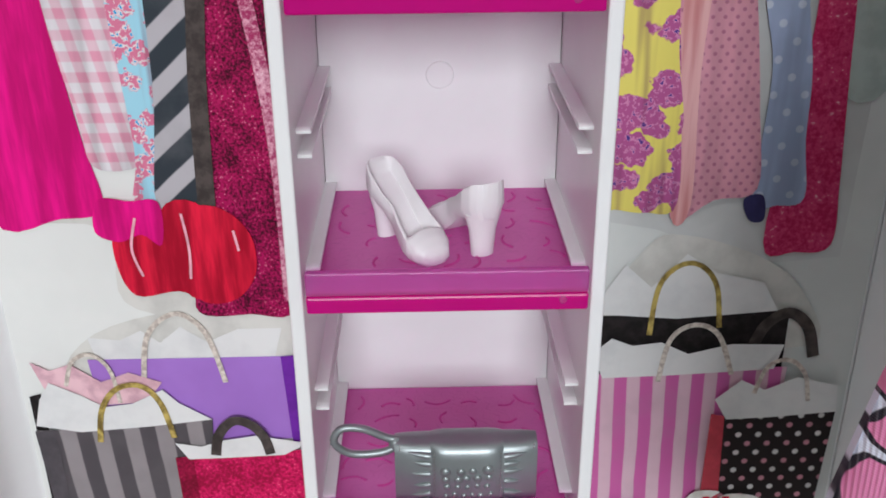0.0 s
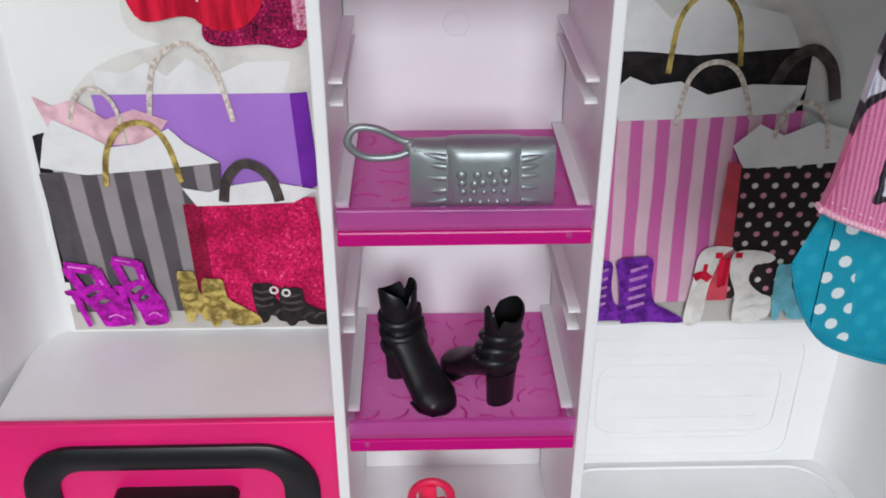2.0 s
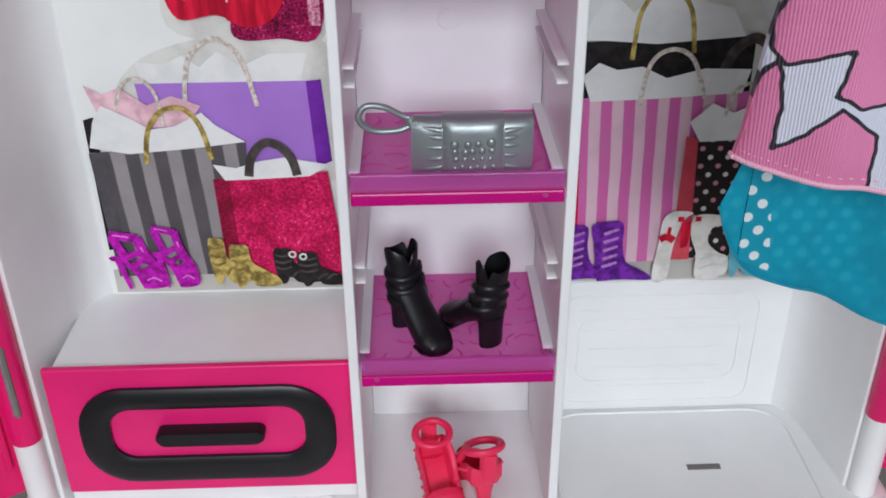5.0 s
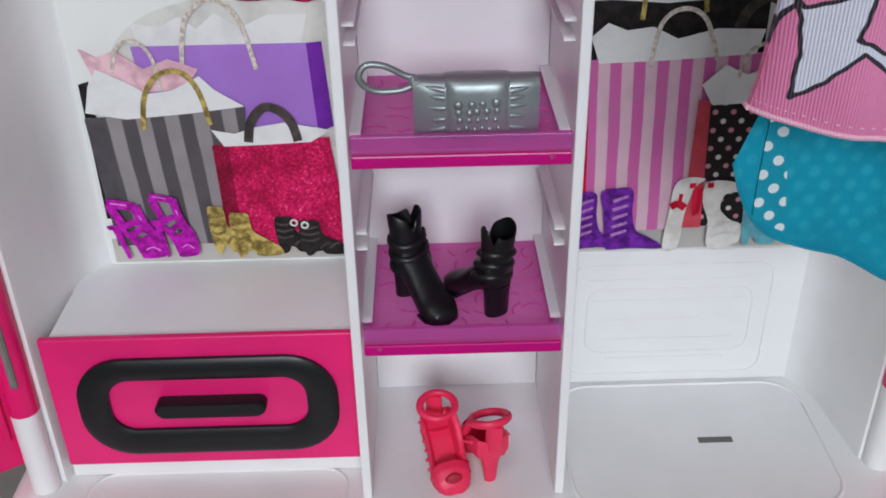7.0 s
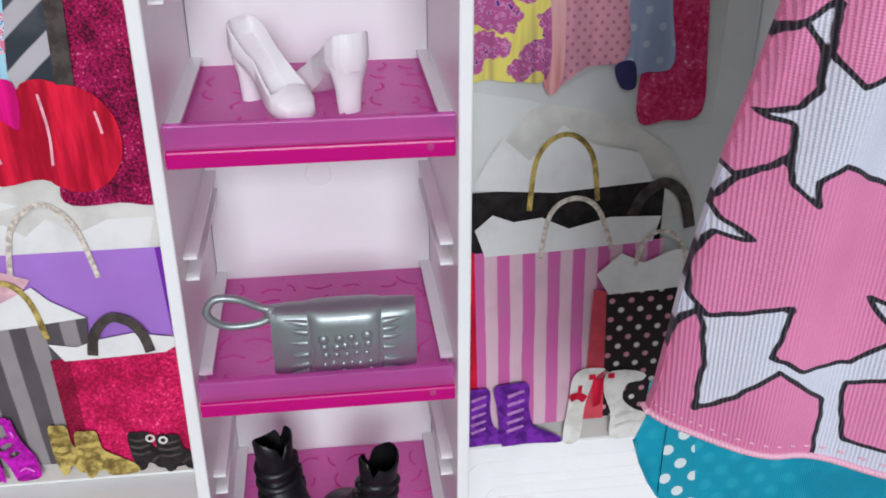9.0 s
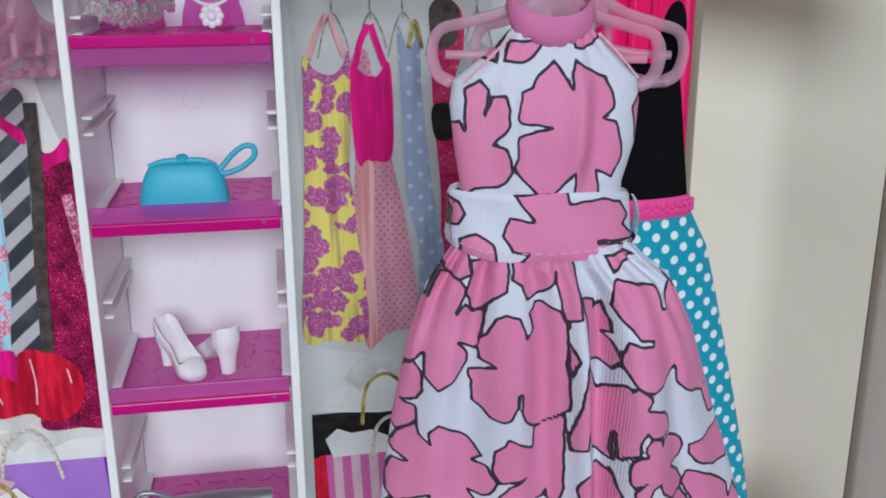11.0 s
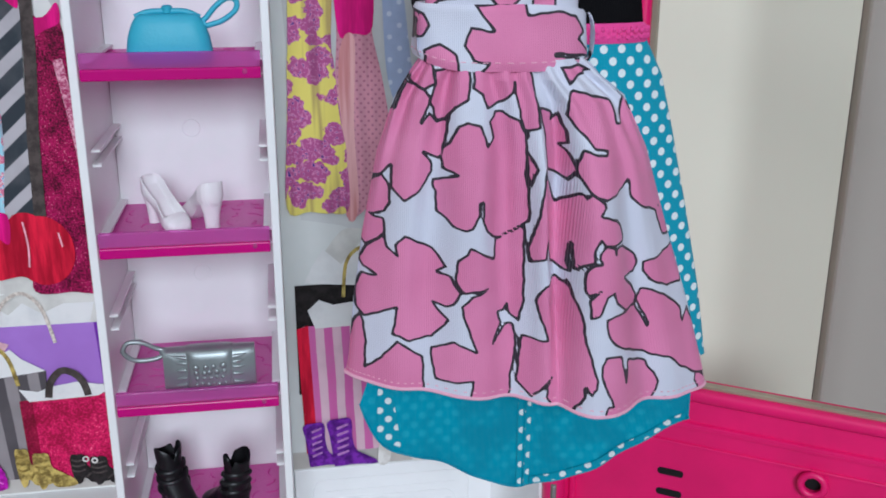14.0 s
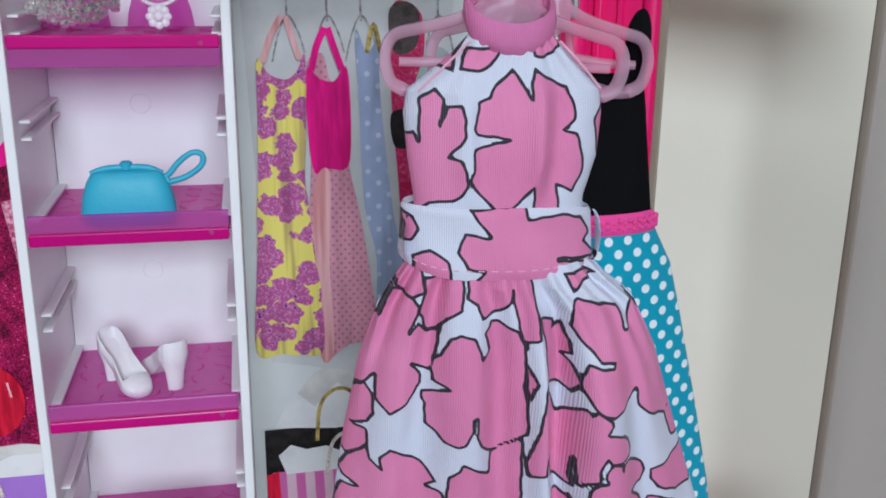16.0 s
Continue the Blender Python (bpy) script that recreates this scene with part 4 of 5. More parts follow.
part("bracket_arm", box(B(), 42.5, 50.5, 160, 168, 357, 366, 1), BLACK, swing)
part("rail_post", tube(B(), [(111, 163, 361), (111, 163, 384)], 3.6, 12), BLACK, swing, smooth=True)
part("bracket_bar", box(B(), 37.6, 47, 166, 190, 366, 380, 1), BLACK, swing)


def hanger(label, group):
    """A small clear pink hanger; its origin is where the hook rests on the rail."""
    ob = thing("doll_hanger", (0, 0, 0), label, "hanger", group)
    hook = spline([(-4.8, 0, -9.5), (-5.4, 0, -5), (-3.8, 0, 0.2), (0, 0, 2.2), (3.9, 0, 0.0), (5.0, 0, -5), (3.0, 0, -10), (0.4, 0, -14), (-0.4, 0, -17)], 5)
    part("hook", tube(B(), hook, 1.3, 8, flat=0.8), HANGER, ob, smooth=True, local=True)
    part("disc", plate(B(), oval(0, -19.8, 8.2, 7.0, 6.8, 7), -1.2, 1.2, 0.5), HANGER, ob, smooth=True, local=True)
    for s in (-1, 1):
        arm = spline([(s * 6, 0, -19), (s * 13, 0, -22.3), (s * 22, 0, -24.6), (s * 28, 0, -26.4), (s * 30, 0, -31), (s * 28.5, 0, -36.6), (s * 25, 0, -38.6)], 5)
        part("arm", tube(B(), arm, 1.9, 8, flat=0.6), HANGER, ob, smooth=True, local=True)
        part("clip_bar", tube(B(), spline([(s * 7, 0, -30.5), (s * 18, 0, -32), (s * 26.5, 0, -32.2)], 4), 1.1, 8), HANGER, ob, smooth=True, local=True)
        part("clip_foot", tube(B(), spline([(s * 15, 0, -37.8), (s * 21, 0, -39), (s * 26, 0, -38.6)], 4), 1.5, 8), HANGER, ob, smooth=True, local=True)
        part("clip_link", tube(B(), spline([(s * 8, 0, -23), (s * 8, 0, -28), (s * 9, 0, -31)], 3), 1.2, 8), HANGER, ob, smooth=True, local=True)
    return ob


def at(x, y, z, turn, tilt=0.0):
    return pose(x * MM, y * MM, z * MM, 0, tilt, turn)


first = hanger("clear pink plastic doll hanger holding a flowered dress", "dress hangers")
first.matrix_basis = at(101.0, 103.5, 360.6, -6, 2) @ Matrix.Diagonal((0.93, 1, 1, 1))
second = copy_thing(first, at(110.5, 110, 360.6, -14, 1) @ Matrix.Diagonal((0.93, 1, 1, 1)))
second["label"] = "clear pink plastic doll hanger holding a black and teal dress"
for k, (x, turn) in enumerate(((-58, 68), (-53, 72), (-49, 70), (-42, 74), (-66, 66))):
    spare = copy_thing(first, at(x, 202, 352.6, turn, 0))
    tagged(spare, "empty clear pink plastic doll hanger on the black rail", "hanger", "spare hangers")


# ---- dresses ----
def bloom(print_list, *outline):
    """One printed flower: its outline across and up the hanging cloth."""
    print_list.append(np.array(outline, dtype=float))


SKIRT_PRINT = []
bloom(SKIRT_PRINT, (69.5, 270.5), (72.5, 277.5), (77, 275.5), (78.5, 273.5), (78, 272), (76.5, 268.5), (76, 267), (78, 269.5), (80.5, 267), (82.5, 268), (83.5, 269.5), (81.5, 258), (80.5, 257), (79, 257.5), (76.5, 259), (79, 255.5), (79, 253), (75.5, 248), (73, 246), (71.5, 245), (68, 248.5), (68.5, 254.5), (66, 251.5), (64, 250.5), (61.5, 247.5), (58.5, 249.5), (64.5, 265.5))
bloom(SKIRT_PRINT, (78.5, 273.5), (79.5, 277), (79.5, 280.5), (88, 282), (88.5, 280.5), (88, 273.5), (84.5, 271), (82.5, 268), (80.5, 267), (79.5, 268), (79, 270.5), (78, 272))
bloom(SKIRT_PRINT, (75.5, 284.5), (73, 278), (74.5, 276.5), (77, 275.5), (79.5, 277), (79.5, 281.5), (78.5, 284.5))
bloom(SKIRT_PRINT, (83, 261.5), (84, 264), (85.5, 266.5), (87.5, 267.5), (91, 266.5), (93, 261), (94.5, 263), (93.5, 267.5), (94.5, 268.5), (95, 270), (97, 270), (101.5, 267.5), (103, 264), (103.5, 260.5), (103.5, 253), (104.5, 247.5), (105, 240), (104, 239), (101, 236), (97.5, 234), (95.5, 234.5), (93.5, 237), (92, 240.5), (92, 246), (91, 245.5), (91, 242), (89.5, 238), (88, 237.5), (84.5, 238), (82.5, 240.5), (80, 242), (80, 247.5), (79, 249), (79, 251), (85.5, 253), (81.5, 254.5), (81, 258), (81.5, 260))
bloom(SKIRT_PRINT, (89.5, 282), (89, 276), (91.5, 274.5), (92.5, 271), (93.5, 271), (97, 272.5), (99.5, 275), (100, 277.5), (100, 275.5), (101.5, 268.5), (103, 264), (103.5, 263), (103.5, 265), (106.5, 266), (104.5, 282))
bloom(SKIRT_PRINT, (103, 261), (106, 255), (104.5, 249.5), (104, 251.5))
bloom(SKIRT_PRINT, (106, 271), (108.5, 270.5), (110.5, 269.5), (110.5, 267.5), (112, 269.5), (114, 264.5), (114.5, 261.5), (113, 260.5), (114.5, 259.5), (115.5, 257.5), (116.5, 254.5), (115, 251), (108.5, 255), (108, 264.5))
bloom(SKIRT_PRINT, (114, 274), (115.5, 275.5), (126, 272.5), (127.5, 270), (128.5, 266), (130, 266), (130, 271), (131, 273.5), (139, 265), (146, 247.5), (148.5, 241), (144.5, 239), (136.5, 242.5), (133.5, 245.5), (132.5, 250.5), (130.5, 248.5), (123.5, 247), (119, 249), (116, 254.5), (116, 256.5), (117.5, 260.5), (120, 259.5), (124, 258.5), (124.5, 259.5), (120.5, 260.5), (116.5, 265), (113.5, 269), (113.5, 271))
bloom(SKIRT_PRINT, (112.5, 281), (118, 281.5), (121.5, 280), (116, 278.5), (114.5, 276.5))
bloom(SKIRT_PRINT, (144, 239), (149.5, 242), (154.5, 230), (147.5, 231), (145, 236))
bloom(SKIRT_PRINT, (108, 255), (113, 244), (115.5, 247), (117, 249), (118, 248.5), (118.5, 247.5), (119, 249), (121.5, 248), (123.5, 246), (123.5, 245), (122, 243), (127.5, 241), (129.5, 239), (131, 235.5), (131, 233.5), (124, 234), (122.5, 236), (121.5, 233.5), (121.5, 229.5), (119, 228), (118, 226), (117, 226), (116.5, 234), (116, 228), (117, 225), (115.5, 224.5), (111, 228), (110, 234.5), (109.5, 229.5), (105.5, 227.5), (105, 231.5), (105.5, 235.5), (106.5, 240))
bloom(SKIRT_PRINT, (119.5, 225), (120, 227.5), (121.5, 229), (123.5, 229), (122.5, 230.5), (123, 232.5), (124, 234), (127.5, 233.5), (128, 231), (128, 233), (131, 232.5), (136.5, 228), (138, 225.5), (136.5, 222.5), (132, 223), (136, 219), (138, 215.5), (137.5, 213), (133, 213), (129, 216.5), (128, 220), (126, 219), (124, 213.5), (121.5, 212.5), (121, 218.5), (123.5, 221), (120.5, 219.5), (119.5, 221))
bloom(SKIRT_PRINT, (139.5, 225.5), (145.5, 226), (154, 228), (158, 220.5), (155.5, 215), (149, 216), (142, 219.5), (139.5, 222.5))
bloom(SKIRT_PRINT, (126, 212.5), (129, 213), (137.5, 213), (143, 204.5), (143, 205.5), (138, 214), (139.5, 217), (143, 216.5), (150, 212.5), (155.5, 207.5), (156.5, 203), (158.5, 206.5), (164.5, 197), (168.5, 187.5), (168.5, 182.5), (162, 185), (156, 189), (151, 193.5), (145, 195), (138, 198.5), (130, 203.5), (128, 205.5), (126.5, 208))
bloom(SKIRT_PRINT, (126.5, 201), (132, 200), (134.5, 190.5), (134.5, 198), (143, 193.5), (144.5, 191), (146.5, 189), (148, 185.5), (147.5, 182.5), (146, 180), (150.5, 180.5), (154, 178.5), (148, 172), (127, 178), (128, 185), (130, 184.5), (125.5, 194.5), (125.5, 198))
bloom(SKIRT_PRINT, (162.5, 185), (165, 184), (172.5, 177.5), (170.5, 173), (166.5, 174.5), (162.5, 182))
bloom(SKIRT_PRINT, (114, 222.5), (115.5, 221), (116.5, 222.5), (118, 217.5), (120.5, 211), (120.5, 207.5), (124.5, 193.5), (124.5, 191), (123, 188.5), (121.5, 191.5), (121.5, 188), (118, 180.5), (115, 181.5), (112, 185), (112, 189), (113.5, 192), (108, 184.5), (104, 189), (104.5, 202), (105, 204.5), (107.5, 204), (111.5, 204), (107.5, 215.5), (108, 218), (109.5, 221))
bloom(SKIRT_PRINT, (85.5, 228.5), (88, 230.5), (89, 232.5), (92, 231), (96, 228), (96.5, 234.5), (97.5, 234), (101, 236), (104, 239), (105, 215), (104, 208.5), (101.5, 210), (100.5, 213.5), (100, 211.5), (98, 211.5), (99, 208), (96.5, 202), (100.5, 207.5), (102.5, 207.5), (103.5, 204), (103.5, 197), (102.5, 191.5), (102.5, 175), (89.5, 182), (91, 190.5), (85, 189.5), (80.5, 190), (79.5, 194.5), (79, 200), (85.5, 203), (91.5, 200), (88, 210), (87, 214.5), (90, 217.5), (94.5, 219.5), (87.5, 218.5), (85, 222), (85.5, 225))
bloom(SKIRT_PRINT, (61.5, 230), (66.5, 234.5), (67, 231), (69.5, 229), (69, 232), (71.5, 235), (79.5, 231), (83, 226), (80.5, 224), (84, 223.5), (85, 221), (87, 218.5), (85, 214.5), (83, 213.5), (79.5, 214.5), (82, 211.5), (84, 209.5), (79.5, 203.5), (72.5, 202), (70, 204), (68, 204), (69.5, 213), (60.5, 208), (58.5, 210.5), (58, 215.5), (60, 221.5), (63, 221.5), (64, 222), (60.5, 223.5), (59.5, 225.5))
bloom(SKIRT_PRINT, (58, 207), (59.5, 209), (60.5, 206), (61, 200), (60.5, 192), (65, 196.5), (69.5, 202.5), (72.5, 200), (77, 197), (77.5, 181.5), (59.5, 181), (52.5, 186.5))
bloom(SKIRT_PRINT, (64, 250.5), (66, 251.5), (68, 248.5), (68, 244), (66.5, 241), (63, 239.5), (66.5, 239), (66.5, 235), (65, 233), (61.5, 230), (58.5, 233), (60.5, 244.5))
BODICE_PRINT = []
bloom(BODICE_PRINT, (90.5, 315.5), (91.5, 321.5), (94, 322.5), (95, 325), (99, 329), (103.5, 322), (103, 326), (104, 329), (106.5, 327), (112, 324.5), (114, 320.5), (114.5, 317), (112, 314.5), (115, 314), (117, 308), (117, 304.5), (114.5, 300), (110.5, 302), (111.5, 294.5), (104.5, 295.5), (104.5, 302), (101, 298), (98.5, 296), (96, 296), (90.5, 302), (89.5, 304), (90.5, 306), (90.5, 311), (98.5, 313), (91, 314))
bloom(BODICE_PRINT, (74.5, 313.5), (77.5, 314.5), (78.5, 312), (78.5, 322), (82, 324.5), (84, 322), (83, 316), (84.5, 320.5), (87.5, 321), (88.5, 317.5), (88.5, 313.5), (85, 309), (88, 308.5), (89.5, 302.5), (88.5, 300.5), (86, 298.5), (81, 298), (79, 295.5), (75.5, 294), (74.5, 302.5))
bloom(BODICE_PRINT, (122, 320.5), (119.5, 317), (121, 309.5), (122, 306), (125, 306), (125, 320.5))
bloom(BODICE_PRINT, (88, 330), (89, 333), (97, 333.5), (94.5, 329.5), (91.5, 328), (87.5, 328.5))
bloom(BODICE_PRINT, (83, 329), (86, 328), (87.5, 332.5), (90, 335.5), (86, 334.5))
bloom(BODICE_PRINT, (103.5, 333), (104, 331.5), (106.5, 331), (110.5, 333.5), (110.5, 336.5), (106, 336))
SASH_PRINT = []
bloom(SASH_PRINT, (89.5, 297), (94.5, 290.5), (88.5, 291.5), (87, 287), (89.5, 282.5), (93.5, 282.5), (91, 280), (122.5, 275.5), (123.5, 282), (111, 284), (111, 284.5), (123.5, 283), (118, 288), (120, 289.5), (117, 294), (111.5, 295.5), (103.5, 294.5), (102.5, 298))
bloom(SASH_PRINT, (77, 285.5), (81, 287.5), (85, 284.5), (86, 279.5), (77.5, 281))
bloom(SASH_PRINT, (75, 296), (77.5, 294.5), (78.5, 291.5), (77, 289), (75, 288.5))


def lay_print(ob, outlines):
    """Gives each corner of the cloth its distance to the nearest flower's outline, below nought inside a flower."""
    co = np.empty(len(ob.data.vertices) * 3)
    ob.data.vertices.foreach_get("co", co)
    p = co.reshape(-1, 3)[:, (0, 2)] * 1000 + np.array((ORIGIN[gown].x, ORIGIN[gown].z))
    p[:, 0] += 0.10 * np.sin(0.9 * p[:, 1]) + 0.06 * np.sin(2.1 * p[:, 1] + 0.4 * p[:, 0])
    p[:, 1] += 0.10 * np.sin(1.1 * p[:, 0]) + 0.06 * np.sin(1.9 * p[:, 0] + 0.5 * p[:, 1])
    best = np.full(len(p), 9.0)
    for poly in outlines:
        near = np.full(len(p), 99.0)
        inside = np.zeros(len(p), dtype=bool)
        for a, b in zip(poly, np.roll(poly, -1, axis=0)):
            ab = b - a
            u = np.clip(((p - a) @ ab) / max(ab @ ab, 1e-9), 0, 1)
            near = np.minimum(near, np.linalg.norm(p - a - u[:, None] * ab, axis=1))
            cross = (a[1] > p[:, 1]) != (b[1] > p[:, 1])
            inside ^= cross & (p[:, 0] < a[0] + (p[:, 1] - a[1]) * ab[0] / (ab[1] if abs(ab[1]) > 1e-9 else 1e-9))
        best = np.minimum(best, np.where(inside, -near, near))
    ob.data.attributes.new("print_edge", "FLOAT", "POINT").data.foreach_set("value", best.astype(np.float32))


def cloth_ring(cx, cy, hx, hy, z, folds=0.0, count=9, phase=0.0, turn=0.0, n=96, dip=0.0, lifts=(0.0, 0.0)):
    out = []
    for k in range(n):
        a = 2 * math.pi * k / n
        f = 1 + folds * (0.62 * math.cos(count * a + phase) + 0.38 * math.cos((count + 4) * a - 1.7 * phase + 0.6))
        dx, dy = hx * math.cos(a), hy * math.sin(a) * f
        if folds:
            dx *= 1 + folds * 0.10 * math.cos(count * a + phase)
        c, s = math.cos(radians(turn)), math.sin(radians(turn))
        out.append((cx + dx * c - dy * s, cy + dx * s + dy * c, z + dip * math.sin(a) + lifts[0 if math.cos(a) < 0 else 1] * math.cos(a) ** 2))
    return out


def blend(rows, steps=5):
    """Fills in between rows of numbers along a smooth curve."""
    out = []
    for a, b in zip(rows, rows[1:]):
        for k in range(steps):
            u = k / steps
            out.append([p + (q - p) * u for p, q in zip(a, b)])
    return out + [list(rows[-1])]


gown = thing("flowered_dress", (102, 100, 180), "pink and white satin doll dress with black-outlined flowers", "dress")
G_TURN = -3
body_rows = blend([(336, 100.2, 9.6, 6.4), (331, 100.2, 14, 7.2), (323.5, 99, 22.6, 8.2), (318, 99, 23.4, 8.6), (308, 99.2, 22.6, 8.8), (298, 98.6, 20.4, 8.6), (286, 98.5, 20.5, 8.6)], 12)


def bodice_ring(z, cx, hx, hy):
    """The bodice hangs flat, with soft upright folds over the bust."""
    ring, out = cloth_ring(cx, 101, hx, hy, z, 0, 5, 0, G_TURN, 160), []
    for k, (x, y, zz) in enumerate(ring):
        a = 2 * math.pi * k / 160
        if math.sin(a) < 0:
            c = math.cos(a)
            v = max(0.0, min(1.0, (334 - z) / 14))
            y -= v * min(1.0, max(0.0, (z - 296) / 10)) * math.sin(-a) * 1.5 * (1.6 * math.exp(-((c - 0.30) / 0.10) ** 2) - 1.3 * math.exp(-((c - 0.52) / 0.12) ** 2) + 1.3 * math.exp(-((c + 0.72 - 0.3 * v) / 0.14) ** 2) - 0.9 * math.exp(-((c + 0.28) / 0.14) ** 2))
            y += (1 - v) * 0.35 * math.sin(26 * c)
        out.append((x, y, zz))
    return out


lay_print(part("bodice", loft(B(), [bodice_ring(*r) for r in body_rows], caps=False), FLORAL, gown, smooth=True), BODICE_PRINT)
# height, middle across, half width, middle in depth, half depth, gathers
SKIRT = blend([(283, 98.8, 22.5, 101, 9, 0.3), (278, 99.4, 26.5, 101.8, 11, 1.2), (272, 101.6, 32.0, 103, 13, 0.9), (257, 103.5, 38.4, 105, 15, 0.25), (232, 106, 45.2, 108, 15.2, 0), (210, 109, 51, 110, 15.6, 0), (189, 111.7, 55.6, 111, 16, 0), (183.5, 112, 56.8, 111.5, 16, 0)], 26)


# each pleat: where it starts at the waist and ends at the hem, its width, depth, and how sharply its two sides fall away
PLEATS = ((-0.80, -0.76, 0.13, 4.2, 0.8, 0.8), (-0.56, -0.58, 0.10, -2.6, 1.0, 1.0), (-0.34, -0.36, 0.18, 5.4, 1.0, 0.8), (-0.10, -0.16, 0.10, -3.6, 1.0, 0.6), (0.16, 0.03, 0.09, 7.5, 0.9, 0.5), (0.62, 0.26, 0.26, 12.5, 0.7, 1.0), (0.74, 0.55, 0.08, -3.0, 1.0, 1.0), (0.88, 0.74, 0.12, 5.0, 0.8, 0.8))


def skirt_ring(z, cx, hx, cy, hy, pinch, grow=0.0):
    v = (283 - z) / 99.5
    ring = cloth_ring(cx, cy, hx + grow, hy + grow, z, 0, 7, 0, G_TURN, 360)
    out = []
    for k, (x, y, zz) in enumerate(ring):
        a = 2 * math.pi * k / 360
        c, push = math.cos(a), 0.0
        if math.sin(a) < 0:
            for top, low, wide, deep, before, after in PLEATS:
                d = (c - top - (low - top) * v ** 0.8) / wide
                push += deep * (1 - 0.5 * v * (deep < 10)) * math.exp(-abs(d / (after if d > 0 else before)) ** 2.4)
            dent = (c - 0.34 + 0.28 * v) / 0.055
            push -= 6.5 * math.exp(-dent * dent) * (1 - 0.6 * v)
            push *= math.sin(-a) ** 0.7 * min(1.0, 0.15 + 2.4 * v)
        else:
            y = cy + (y - cy) * 0.25
        gather = pinch * (1.0 * math.sin(15 * a + 0.8) + 0.6 * math.sin(26 * a)) * (1 if math.sin(a) < 0 else 0.2)
        out.append((x + 0.5 * gather * c, y - push - gather, zz - v * v * (4.8 * c + 0.2)))
    return out


lay_print(part("skirt", loft(B(), [skirt_ring(*r) for r in SKIRT], caps=False), FLORAL, gown, smooth=True), SKIRT_PRINT)
part("hem_seam", tube(B(), skirt_ring(*SKIRT[-1], 0.1), 0.55, 6, True), THREAD, gown, smooth=True)
hem_rows = [skirt_ring(*[p + (q - p) * 0.72 for p, q in zip(SKIRT[-11], SKIRT[-10])], 0.12)]
for k in range(186, 355, 3):
    part("stitch", tube(B(), [Vector(hem_rows[0][k]) + Vector((0, -0.05, 0)), Vector(hem_rows[0][k + 1]) + Vector((0, -0.05, 0))], 0.16, 5), THREAD, gown)


def sash_ring(z, hx, hy, n=160):
    out = []
    for k, (x, y, zz) in enumerate(cloth_ring(98.4, 102, hx, hy, z, 0, 5, 0, G_TURN, n)):
        c = math.cos(2 * math.pi * k / n)
        low = max(0.0, min(1.0, (297 - z) / 16))
        drop = 2.2 * max(0.0, c) ** 3 * (1 - low) - 3.8 * max(0.0, -c) ** 4 * low
        out.append((x, y + 0.35 * math.sin(7 * c + 0.3 * z), zz - drop))
    return out


sash_rows = blend(((296.0, 21.4, 8.6), (297.2, 22.6, 10.2), (296.0, 23.2, 11.0), (291, 23.4, 11.2), (286, 23.6, 11.6), (282, 23.9, 12.0), (280.2, 23.6, 11.6), (280.8, 22.0, 9.0)), 6)
lay_print(part("sash", loft(B(), [sash_ring(*r) for r in sash_rows], caps=False), FLORAL, gown, "folded satin waist sash", True), SASH_PRINT)
stitches = sash_ring(282.6, 24.05, 12.1, 96)
for k in range(50, 94, 2):
    part("stitch", tube(B(), [stitches[k], stitches[k + 1]], 0.14, 5), THREAD, gown)
for side, cx, cz, grow in ((-1, 76.6, 289.5, 1.0), (1, 121.2, 288.0, 1.15)):
    fold = B()
    loft(fold, [[(cx + side * 1.6 * math.sin(u) * grow, 98.5 + 2.2 * math.cos(a) * math.sin(u), cz + 5.6 * grow * math.cos(u) + 1.2 * math.sin(a) * math.sin(u)) for a in (2 * math.pi * k / 16 for k in range(16))] for u in (0.05 + 3.04 * j / 9 for j in range(10))])
    lay_print(part("sash_fold", fold, FLORAL, gown, smooth=True), SASH_PRINT)
collar_rows = ((332.0, 8.6, 6.6), (332.6, 10.0, 7.8), (335.0, 10.8, 8.6), (338.0, 10.5, 8.3), (339.4, 9.8, 7.6), (339.0, 9.2, 7.0), (333.4, 8.9, 6.8))
part("collar", loft(B(), [cloth_ring(100.0, 101.5, hx, hy, z + 4.6, 0, 5, 0, G_TURN, 40, 5.4) for z, hx, hy in collar_rows], caps=False), COLLAR_SATIN, gown, "rolled satin halter collar", True)
for side in (-1, 1):
    seam = spline([(99.8 + side * dx, y, z) for dx, y, z in ((10.4, 95.4, 334.6), (15.6, 95.6, 329.6), (21.4, 97.6, 323.6))], 5)
    part("armhole_seam", tube(B(), seam, 0.3, 6), THREAD, gown, smooth=True)

second_dress = thing("polka_dot_dress", (118, 112, 150), "doll dress with black top and teal polka dot skirt", "dress")
top_rows = blend([(325, 119.5, 17.6, 3), (317, 119.8, 18.6, 5), (304, 120, 20, 6), (289.5, 120.2, 21.6, 6.5)], 4)
part("bodice", loft(B(), [cloth_ring(cx, 112.5, hx, hy, z, 0.04, 5, 0.2, -4) for z, cx, hx, hy in top_rows], caps=False), BLACK_CLOTH, second_dress, "black velvet bodice", True)
for x, y in ((104, 112), (134, 111)):
    part("shoulder_strap", tube(B(), spline([(x, y, 320), (x + 0.4, y - 2.8, 334), (x + 0.4, y, 338.5), (x + 0.3, y + 3.5, 334), (x, y + 5, 322)], 5), 3.0, 8, flat=0.25), BLACK_CLOTH, second_dress, smooth=True)
